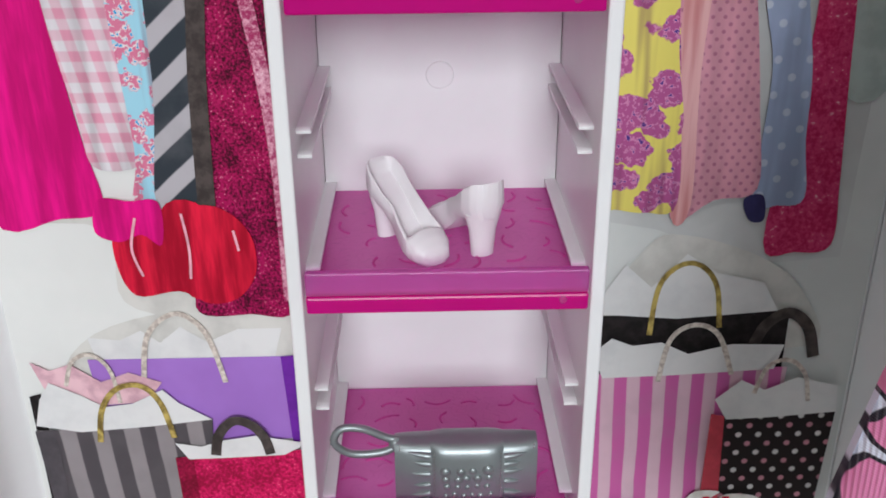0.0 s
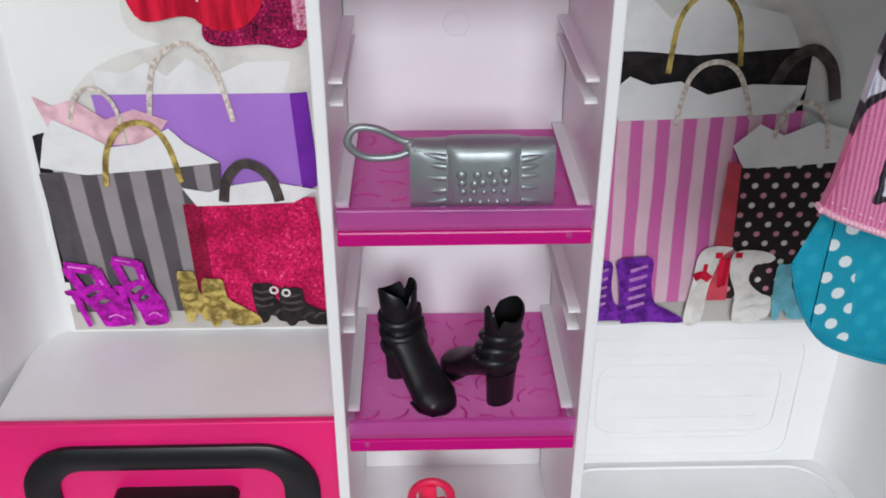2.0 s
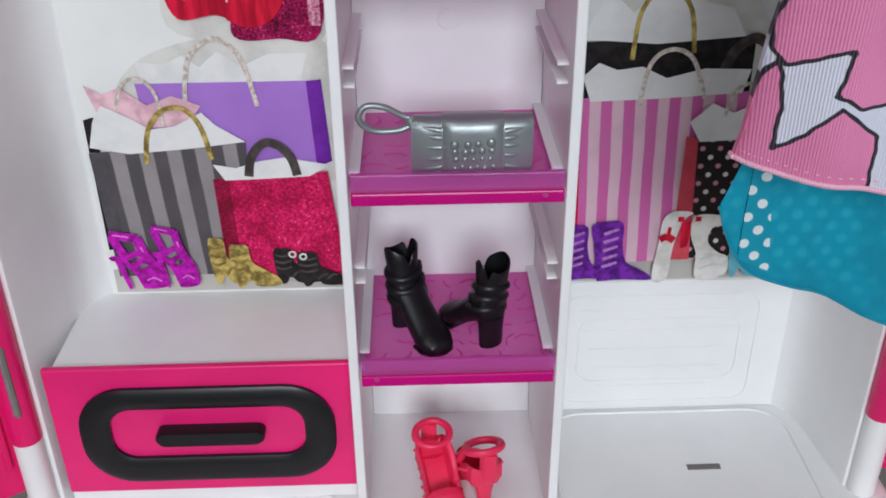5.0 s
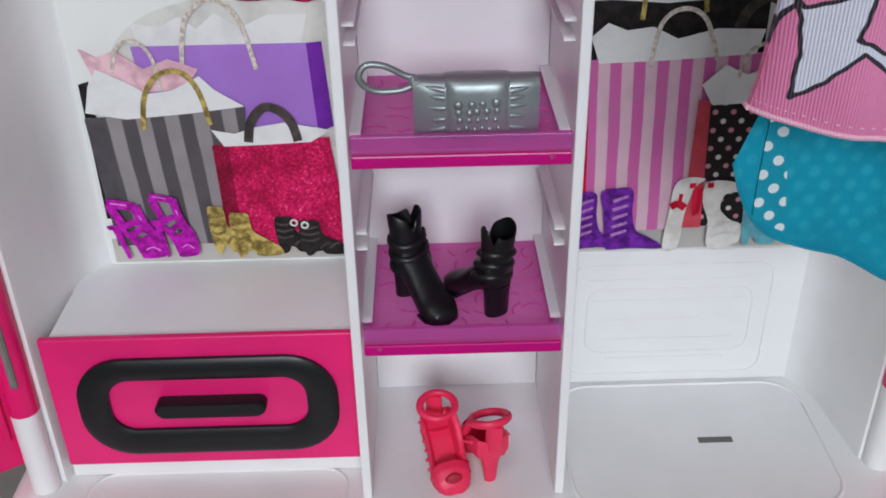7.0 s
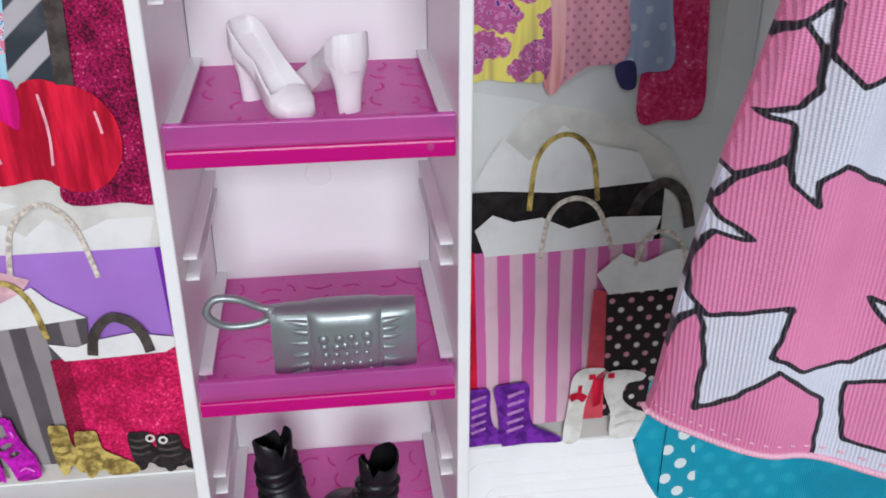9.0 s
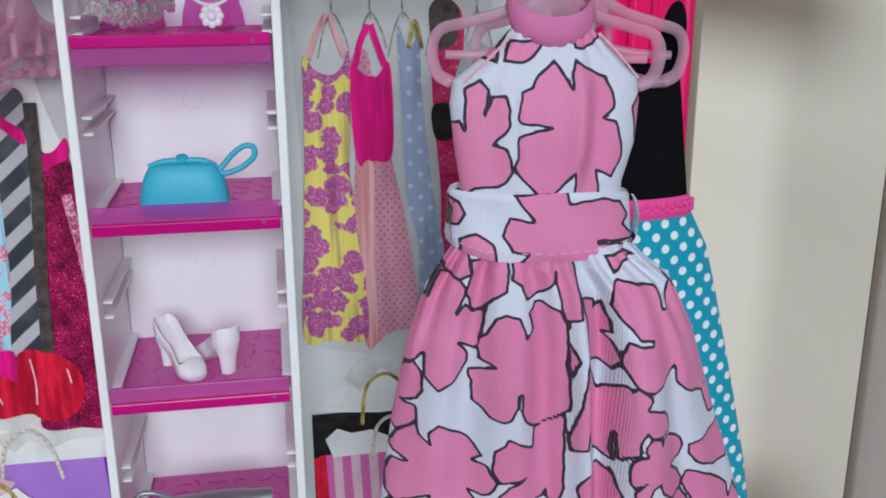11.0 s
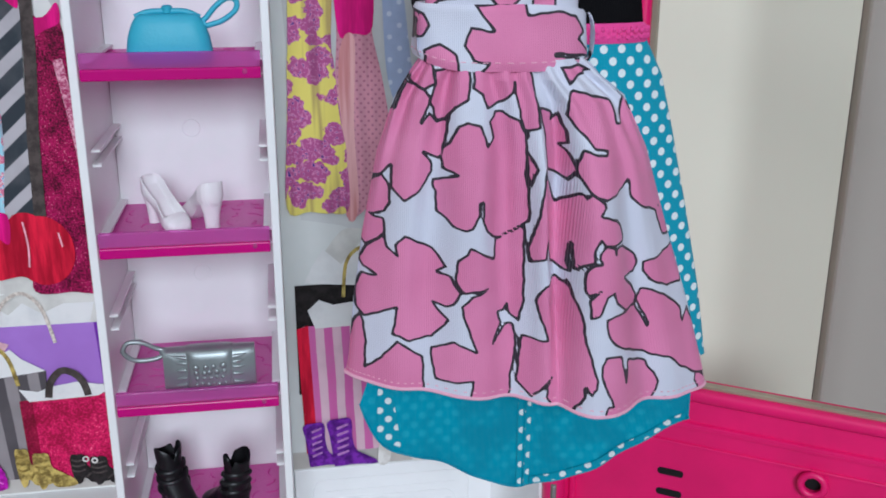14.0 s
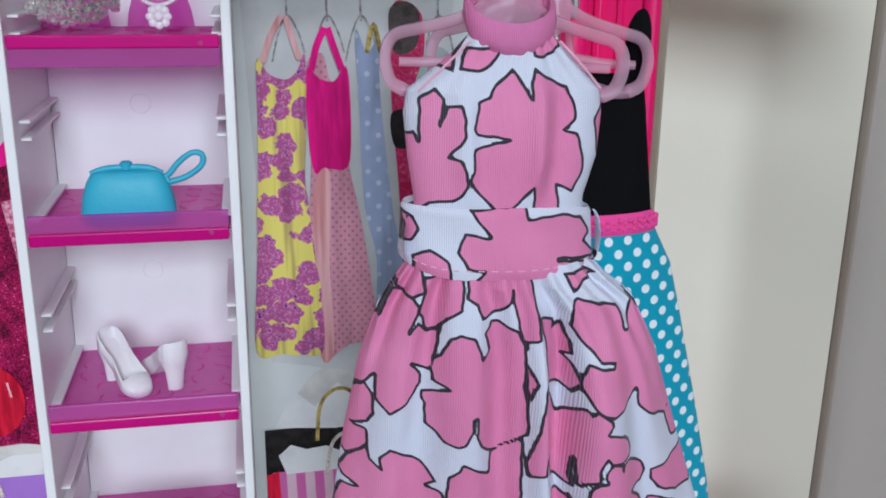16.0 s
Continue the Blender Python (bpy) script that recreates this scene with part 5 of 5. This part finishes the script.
part("waistband", loft(B(), [cloth_ring(120.2, 112.5, hx, hy, z, 0.05, 6, 0.2, -4) for z, hx, hy in ((290.8, 21.6, 6.8), (289.8, 22.6, 7.4), (286.3, 23.2, 7.6), (285.3, 22.6, 7.2))], caps=False), PINK_SATIN, second_dress, "hot pink satin waistband", True)
for k in range(40):
    a = math.pi * (1.02 + 0.96 * k / 39)
    for z in (288.9, 287.2):
        part("gather", ball(B(), (120.2 + 22.9 * math.cos(a), 112.5 + 7.6 * math.sin(a) - 1.6 * math.cos(a), z + 0.3 * (-1) ** k), 0.75, 0.8, 6), PINK_SATIN, second_dress, smooth=True)
lower = blend([(286.5, 120.2, 22.6, 7.2, 0.06), (276, 119.6, 28.4, 8.4, 0.12), (263, 119, 32.4, 9, 0.14), (234, 118.5, 40, 10, 0.14), (210, 118.5, 45.5, 10.5, 0.14), (188, 118.5, 49.5, 11, 0.12)], 4)
part("skirt", loft(B(), [cloth_ring(cx, 113, hx, hy, z, f, 6, 0.4, -4) for z, cx, hx, hy, f in lower], caps=False), POLKA, second_dress, "teal skirt with white polka dots", True)


def tail_point(w, u):
    """The long back of the skirt: w runs across it, u down."""
    low = 133 + (20 * -w + 15 * w ** 12 if w < 0 else 28 * w ** 1.6) + 0.7 * math.sin(9 * w)
    z = 194 + (low - 194) * u
    return Vector((114.5 + 54 * w * (1 - 0.16 * (1 - u) if w < 0 else 1), 123.5 - 6.5 * w + 4.5 * math.sqrt(max(0, 1 - w * w)) + (0.9 * math.sin(11 * w + 1) + 0.5 * math.sin(23 * w)) * u, z))


across = [-1 + 2 * i / 60 for i in range(61)]
part("skirt_back", loft(B(), [[tail_point(w, k / 16) for w in across] for k in range(17)], caps=False, closed=False), TEAL_BACK, second_dress, "plain reverse side of the long teal skirt back", True)


def tail_band(name, pairs):
    """A narrow turned-up strip lying just before the cloth."""
    a = [tail_point(*p) + Vector((0, -0.6, 0)) for p, q in pairs]
    b = [tail_point(*q) + Vector((0, -0.7, 0)) for p, q in pairs]
    part(name, loft(B(), [a, b], caps=False, closed=False), POLKA, second_dress, "polka dot turned-up edge", True)


tail_band("hem_band", [((w, 1.0), (w, 0.955 - 0.03 * w)) for w in (0.06 + 0.92 * i / 20 for i in range(21))])
tail_band("side_band", [((-1.0 + 0.01 * i, 0.2 + 0.08 * i), (-0.955 + 0.02 * i, 0.2 + 0.075 * i)) for i in range(11)])
tail_band("seam_band", [((-0.03, 0.05 * i), (0.005, 0.05 * i)) for i in range(21)])
tail_band("seam_band", [((0.02, 0.05 * i), (0.055, 0.05 * i)) for i in range(21)])
part("hem_edge", tube(B(), [tail_point(w, 1.0) + Vector((0, -0.3, 0)) for w in across], 0.4, 6), TEAL_BACK, second_dress, smooth=True)


# ---- doll shoes ----
def shoe_ring(y, w, low, rim, floor_z):
    """One cross-section of a shoe; floor_z over rim closes it with a domed top."""
    if floor_z < rim:
        half = [(0, low), (0.7 * w, low), (w, low + 0.35 * (rim - low)), (0.97 * w, rim - 0.4), (0.88 * w, rim), (0.78 * w, rim - 0.4), (0.6 * w, floor_z), (0, floor_z)]
    else:
        d = floor_z - rim
        half = [(0, low), (0.7 * w, low), (w, low + 0.35 * (rim - low)), (0.97 * w, rim), (0.84 * w, rim + 0.35 * d), (0.6 * w, rim + 0.72 * d), (0.3 * w, rim + 0.94 * d), (0, floor_z)]
    return [(x, y, z) for x, z in half] + [(-x, y, z) for x, z in half[-2:0:-1]]


def shoe_body(rows, steps=4):
    return loft(B(), [shoe_ring(*r) for r in blend(rows, steps)])


def heel_block(x, y, top, w0, d0, w1, d1):
    rows = []
    for z, w, d in ((top, w0, d0), (top * 0.6, (w0 + 2 * w1) / 3, (d0 + 2 * d1) / 3), (0.0, w1, d1)):
        rows.append([(x + w * math.cos(a), y + d * math.sin(a), z) for a in (2 * math.pi * k / 14 for k in range(14))])
    return loft(B(), rows)


def pump(origin, turn, size):
    ob = thing("pump_shoe", origin, "white vinyl doll pump with a block heel on a magenta shelf", "shoe", "white pumps", turn)
    ob.scale = size
    rows = [(6.4, 0.9, 10.6, 18.9, 18.95), (6.1, 2.0, 10.2, 19.1, 19.15), (5.4, 3.2, 10.0, 19.1, 18.4), (4.0, 4.4, 9.8, 18.8, 15.6), (1.0, 5.2, 9.6, 17.2, 13.4), (-5, 4.9, 8.2, 13.6, 10.2), (-10, 4.5, 4.6, 11.6, 6.8), (-15, 5.2, 1.5, 8.4, 3.4), (-18, 5.6, 0.2, 7.0, 4.6), (-20, 5.6, 0, 5.6, 7.4), (-23, 5.2, 0, 4.2, 6.2), (-25.6, 3.8, 0, 3.0, 4.4), (-26.8, 1.6, 0.3, 1.6, 2.4)]
    part("upper", shoe_body(rows), PUMP_WHITE, ob, smooth=True, local=True)
    part("heel", heel_block(0, 1.5, 10.8, 4.5, 4.2, 2.7, 2.4), PUMP_WHITE, ob, smooth=True, local=True)


pump((-8, 208.5, 210), 34, (0.92, 0.74, 0.94))
pump((12.4, 199, 210), 205, (0.98, 0.76, 0.94))


def ankle_boot(origin, turn, size):
    ob = thing("ankle_boot", origin, "black vinyl doll ankle boot with straps on a magenta shelf", "boot", "black boots", turn)
    ob.scale = size
    rows = [(4.6, 2.8, 9.4, 16, 17), (3, 4.9, 9.0, 17, 19), (-3, 5.2, 7.6, 16, 19), (-8, 5.0, 5.0, 11.6, 14.6), (-13, 5.2, 2.2, 7.8, 10.4), (-17, 5.6, 0.4, 5.2, 7.8), (-21, 5.4, 0, 4.0, 6.2), (-24.4, 4.0, 0, 2.8, 4.4), (-25.8, 1.8, 0.4, 1.4, 2.2)]
    part("foot", shoe_body(rows), SOFT_BLACK, ob, smooth=True, local=True)
    shaft = []
    for z, r, shift, lift in ((12, 5.3, -0.5, 0), (16, 5.4, 0.2, 0.3), (21, 5.2, 1.0, 0.5), (25, 5.6, 1.5, 0.9), (28.2, 5.8, 1.8, 1.3), (28.8, 5.3, 1.8, 1.3), (25, 4.8, 1.6, 0.9), (18, 4.3, 0.8, 0.5)):
        shaft.append([(r * 0.92 * math.cos(a), shift + r * math.sin(a), z + lift * (math.cos(2 * a) - math.sin(a) * 0.4) - 2.6 * lift * (math.exp(-((a - 1.5 * math.pi) / 0.2) ** 2) + math.exp(-((a - 0.2 * math.pi) / 0.16) ** 2))) for a in (2 * math.pi * k / 48 for k in range(48))])
    part("shaft", loft(B(), shaft), SOFT_BLACK, ob, smooth=True, local=True)
    part("heel", heel_block(0, 1.2, 10, 4.6, 4.2, 4.0, 3.4), SOFT_BLACK, ob, smooth=True, local=True)
    for z, r, shift in ((13.0, 5.9, -1.4), (17.0, 5.7, -0.4), (21, 5.4, 0.8)):
        pts = [(r * 0.95 * math.cos(a), shift + r * math.sin(a) * 1.05, z + 1.3 * math.sin(a + 0.8)) for a in (2 * math.pi * k / 24 for k in range(24))]
        part("strap", tube(B(), pts, 1.25, 8, True, 0.6), SOFT_BLACK, ob, smooth=True, local=True)
        part("buckle", ball(B(), (r * 0.95, shift - 1, z + 0.8), 1.1, 1.3), SOFT_BLACK, ob, smooth=True, local=True)
    part("sole", loft(B(), [[(x * s, y, z) for x, y in ((0, -26), (3.6, -24.6), (5.6, -20), (5.4, -15), (-5.4, -15), (-5.6, -20), (-3.6, -24.6))] for z, s in ((0, 1.02), (1.0, 1.05))]), SOFT_BLACK, ob, local=True)


ankle_boot((-11.2, 206, 87.6), 34, (1.04, 0.84, 0.98))
ankle_boot((15.0, 195, 87.6), 216, (1.04, 0.84, 1.04))


def strap_heel(origin, turn, size):
    ob = thing("strappy_heel", origin, "coral pink vinyl doll sandal with ankle strap on the wardrobe floor", "shoe", "pink heels", turn)
    ob.scale = size
    rows = [(5.2, 3.0, 11.4, 17.4, 16.8), (4.4, 5.0, 10.2, 18.0, 14.0), (1, 5.8, 9.2, 17.4, 12.2), (-3, 5.7, 8.0, 15.6, 10.4), (-8, 5.4, 5.0, 12.4, 7.2), (-12, 5.5, 2.2, 10.0, 4.4), (-15, 5.9, 0.6, 8.8, 3.6), (-17, 6.1, 0, 7.6, 10.0), (-20, 6.0, 0, 6.4, 9.0), (-23, 5.0, 0, 4.8, 6.4), (-24.6, 3.4, 0.3, 3.0, 3.8)]
    part("upper", shoe_body(rows), HEEL_PINK, ob, smooth=True, local=True)
    part("heel", heel_block(0, 1.6, 12.0, 4.4, 3.4, 1.8, 1.7), HEEL_PINK, ob, smooth=True, local=True)
    ring = [(5.5 * math.cos(a), 0.2 + 6.0 * math.sin(a), 22.6 + 1.6 * math.sin(a)) for a in (2 * math.pi * k / 24 for k in range(24))]
    part("ankle_strap", tube(B(), ring, 1.3, 10, True), HEEL_PINK, ob, smooth=True, local=True)
    part("heel_strap", tube(B(), spline([(0, 5.0, 13), (0, 5.9, 18), (0, 6.0, 23.4)], 4), 3.0, 10, flat=0.45), HEEL_PINK, ob, smooth=True, local=True)
    part("instep_strap", tube(B(), spline([(3.6, -4.4, 21.6), (4.6, -6.4, 17.5), (4.9, -9.5, 12.4), (4.6, -14, 9.2)], 5), 1.3, 8, flat=0.8), HEEL_PINK, ob, smooth=True, local=True)
    # A darker coral ball paints the shade inside the open toe.
    part("toe_opening", ball(B(), (0, -22.6, 5.6), 2.9, 0.45, 14), TOE_SHADE, ob, smooth=True, local=True)
    for k in range(7):
        for s in (-1, 1):
            y = 1 - 3.2 * k
            w = 5.7 if k < 4 else 6.0
            z = 15.5 - 1.9 * k
            part("stud", ball(B(), (s * w, y, max(z, 3.2)), 0.7, 1, 6), HEEL_PINK, ob, smooth=True, local=True)


TOE_SHADE = plastic("coral_toe_shade", (0.42, 0.006, 0.03), 0.6, 0.1)
strap_heel((-3.2, 201, 24.1), 14, (1.08, 0.86, 0.93))
strap_heel((13.4, 189, 24.1), 196, (1.1, 0.86, 1.12))

# ---- clutch, purse and necklace stands ----
clutch = thing("clutch_bag", (9, 189, 149.2), "silver plastic doll clutch with studs and a wrist loop", "bag")


def pillow(x0, x1, z0, z1, y0, y1, n=24, gather=0.0):
    rows = []
    for k in range(n + 1):
        u = k / n
        x = x0 + (x1 - x0) * u
        puff = 1 - 0.25 * (abs(2 * u - 1)) ** 6 + gather * math.sin(u * 40)
        cy, hy, cz, hz = (y0 + y1) / 2, (y1 - y0) / 2 * puff, (z0 + z1) / 2, (z1 - z0) / 2
        rows.append([(x, cy + hy * math.copysign(abs(math.cos(a)) ** 0.6, math.cos(a)), cz + hz * math.copysign(abs(math.sin(a)) ** 0.45, math.sin(a))) for a in (2 * math.pi * j / 24 for j in range(24))])
    return loft(B(), rows)


part("clutch_body", pillow(-7.8, 25.6, 149.3, 166.6, 185, 194), SILVER, clutch, smooth=True)
part("flap", pillow(0.6, 17.6, 149.5, 167.1, 184.0, 194.4, 20), SILVER, clutch, smooth=True)
for k in range(6):
    for x, way in ((0.4, -1), (17.8, 1)):
        z = 151.4 + 2.5 * k + 0.5 * math.sin(5 * k + x)
        lean = (z - 158) * 0.16
        part("gather", tube(B(), [(x, 185.3, z), (x + way * 2.2, 185.2, z + lean * 0.5), (x + way * (4.6 + 0.8 * math.sin(3 * k)), 185.6, z + lean)], [0.95, 0.75, 0.15], 8), SILVER, clutch, smooth=True)
rng = random.Random(4)
for j, (count, r) in enumerate(((6, 0.55), (6, 0.7), (5, 0.85), (5, 1.15), (4, 1.2))):
    for i in range(count):
        x, z = 9.1 + 12.6 * ((i + 0.5) / count - 0.5) + rng.uniform(-0.4, 0.4), 151.2 + 2.3 * j + rng.uniform(-0.4, 0.4)
        part("stud", ball(B(), (x, 184.15, z), r * rng.uniform(0.85, 1.2), 0.6, 10), SILVER, clutch, smooth=True)
for x in (1.4, 16.8):
    for k in range(14):
        part("stitch", ball(B(), (x, 184.0, 151.0 + 1.1 * k), 0.18, 0.6, 5), SHINY, clutch)
for x in (-6.5, 24.7):
    for k in range(16):
        part("stitch", ball(B(), (x, 186.3, 151.2 + k), 0.22, 0.6, 5), SHINY, clutch)
loop = spline([(-7, 189, 164.6), (-11, 188.5, 163.0), (-18, 188, 163.2), (-21.8, 187.5, 166.8), (-20, 188, 170.2), (-15, 188.5, 169.8), (-10, 189, 167.0), (-7, 189, 166.2)], 5)
part("wrist_loop", tube(B(), loop, 0.95, 8), SILVER, clutch, smooth=True)
part("loop_joint", ball(B(), (-7.6, 189, 165.4), 1.7, 1, 10), SILVER, clutch, smooth=True)

purse = thing("doll_purse", (2, 187, 271.6), "sky blue textured doll purse with a loop strap", "bag")
rows = []
for z, hx, hy in ((271.6, 12.2, 3.6), (272.6, 13.8, 4.6), (276, 14.2, 5.2), (281, 13.4, 5.0), (285, 12.0, 4.4), (287.6, 10.4, 3.4), (288.4, 9.0, 2.2)):
    rows.append([(4 + hx * math.copysign(abs(math.cos(a)) ** 0.5, math.cos(a)), 187 + hy * math.copysign(abs(math.sin(a)) ** 0.7, math.sin(a)), z) for a in (2 * math.pi * k / 32 for k in range(32))])
part("purse_body", loft(B(), rows), TEAL_PURSE, purse, smooth=True)
part("purse_rim", tube(B(), spline([(-6.5, 187, 287.4), (-2, 187, 289), (4, 187, 289.2), (10, 187, 289), (14.5, 187, 287)], 5), 1.0, 8), TEAL_PURSE, purse, smooth=True)
part("clasp", tube(B(), [(4.0, 187, 288.6), (4.0, 187, 290.6), (4.0, 187, 291.2)], [1.5, 1.9, 1.2], 12), TEAL_PURSE, purse, smooth=True)
strap = spline([(13.6, 187, 283.6), (17, 187, 284.4), (22, 187, 286), (26.4, 187, 289.4), (26.6, 187, 292.6), (23.6, 187, 293.2), (19.6, 187, 290.4), (16.4, 187, 286.8), (13.4, 187, 284.8)], 5)
part("loop_strap", tube(B(), strap, 0.95, 8), TEAL_PURSE, purse, smooth=True)
part("loop_joint", tube(B(), [(12, 187, 283.8), (16.5, 187, 285)], 1.6, 8), TEAL_PURSE, purse, smooth=True)


def neck_stand(x, label):
    ob = thing("necklace_stand", (x, 207, 329.6), label, "stand", "necklace stands")
    rows = []
    for z, hx, hy in ((329.7, 10.2, 7.2), (334, 9.6, 6.8), (338, 8.4, 6.2), (343, 7.2, 5.6), (348, 6.6, 5.2), (349.6, 6.2, 4.8), (349.9, 5.4, 4.2), (349.0, 5.0, 3.8)):
        rows.append([(x + hx * math.copysign(abs(math.cos(a)) ** 0.75, math.cos(a)), 207 + hy * math.copysign(abs(math.sin(a)) ** 0.75, math.sin(a)), z) for a in (2 * math.pi * k / 28 for k in range(28))])
    part("bust", loft(B(), rows), BUST, ob, smooth=True)
    return ob


neck_stand(-9.6, "purple see-through necklace stand with a silver necklace")
neck_stand(15.8, "purple see-through necklace stand with a clear bead necklace")
silver = thing("silver_necklace", (-9.6, 200, 338), "chunky silver bead doll necklace on a purple stand", "necklace")
for k in range(170):
    u = rng.uniform(-1, 1)
    p = (-9.6 + 13.2 * u, 197.6 + 4.5 * abs(u) ** 2 + rng.uniform(-0.8, 0.8), 334.4 + 4.4 * u * u + rng.uniform(-3.4, 3.4))
    part("bead", ball(B(), p, rng.uniform(0.9, 1.6), 1, 6), SHINY, silver)
part("pendant", tube(B(), [(-9.4, 198.6, 333), (-9.4, 198.4, 330.6)], [1.0, 1.4], 8), SHINY, silver, smooth=True)
beads = thing("bead_necklace", (15.8, 200, 338), "clear bead doll necklace with a flower pendant", "necklace")
for k in range(23):
    u = -1 + 2 * k / 22
    part("bead", ball(B(), (15.8 + 9.4 * u, 199.6 + 5 * u * u, 336.5 + 6.5 * u * u), 0.75, 1, 7), PEARL, beads, smooth=True)
for k in range(8):
    a = 2 * math.pi * k / 8
    part("petal", ball(B(), (15.8 + 2.6 * math.cos(a), 198.6, 333.2 + 2.6 * math.sin(a)), 1.35, 0.6, 8), PEARL, beads, smooth=True)
part("flower_heart", ball(B(), (15.8, 198.2, 333.2), 1.6, 0.7, 8), PEARL, beads, smooth=True)
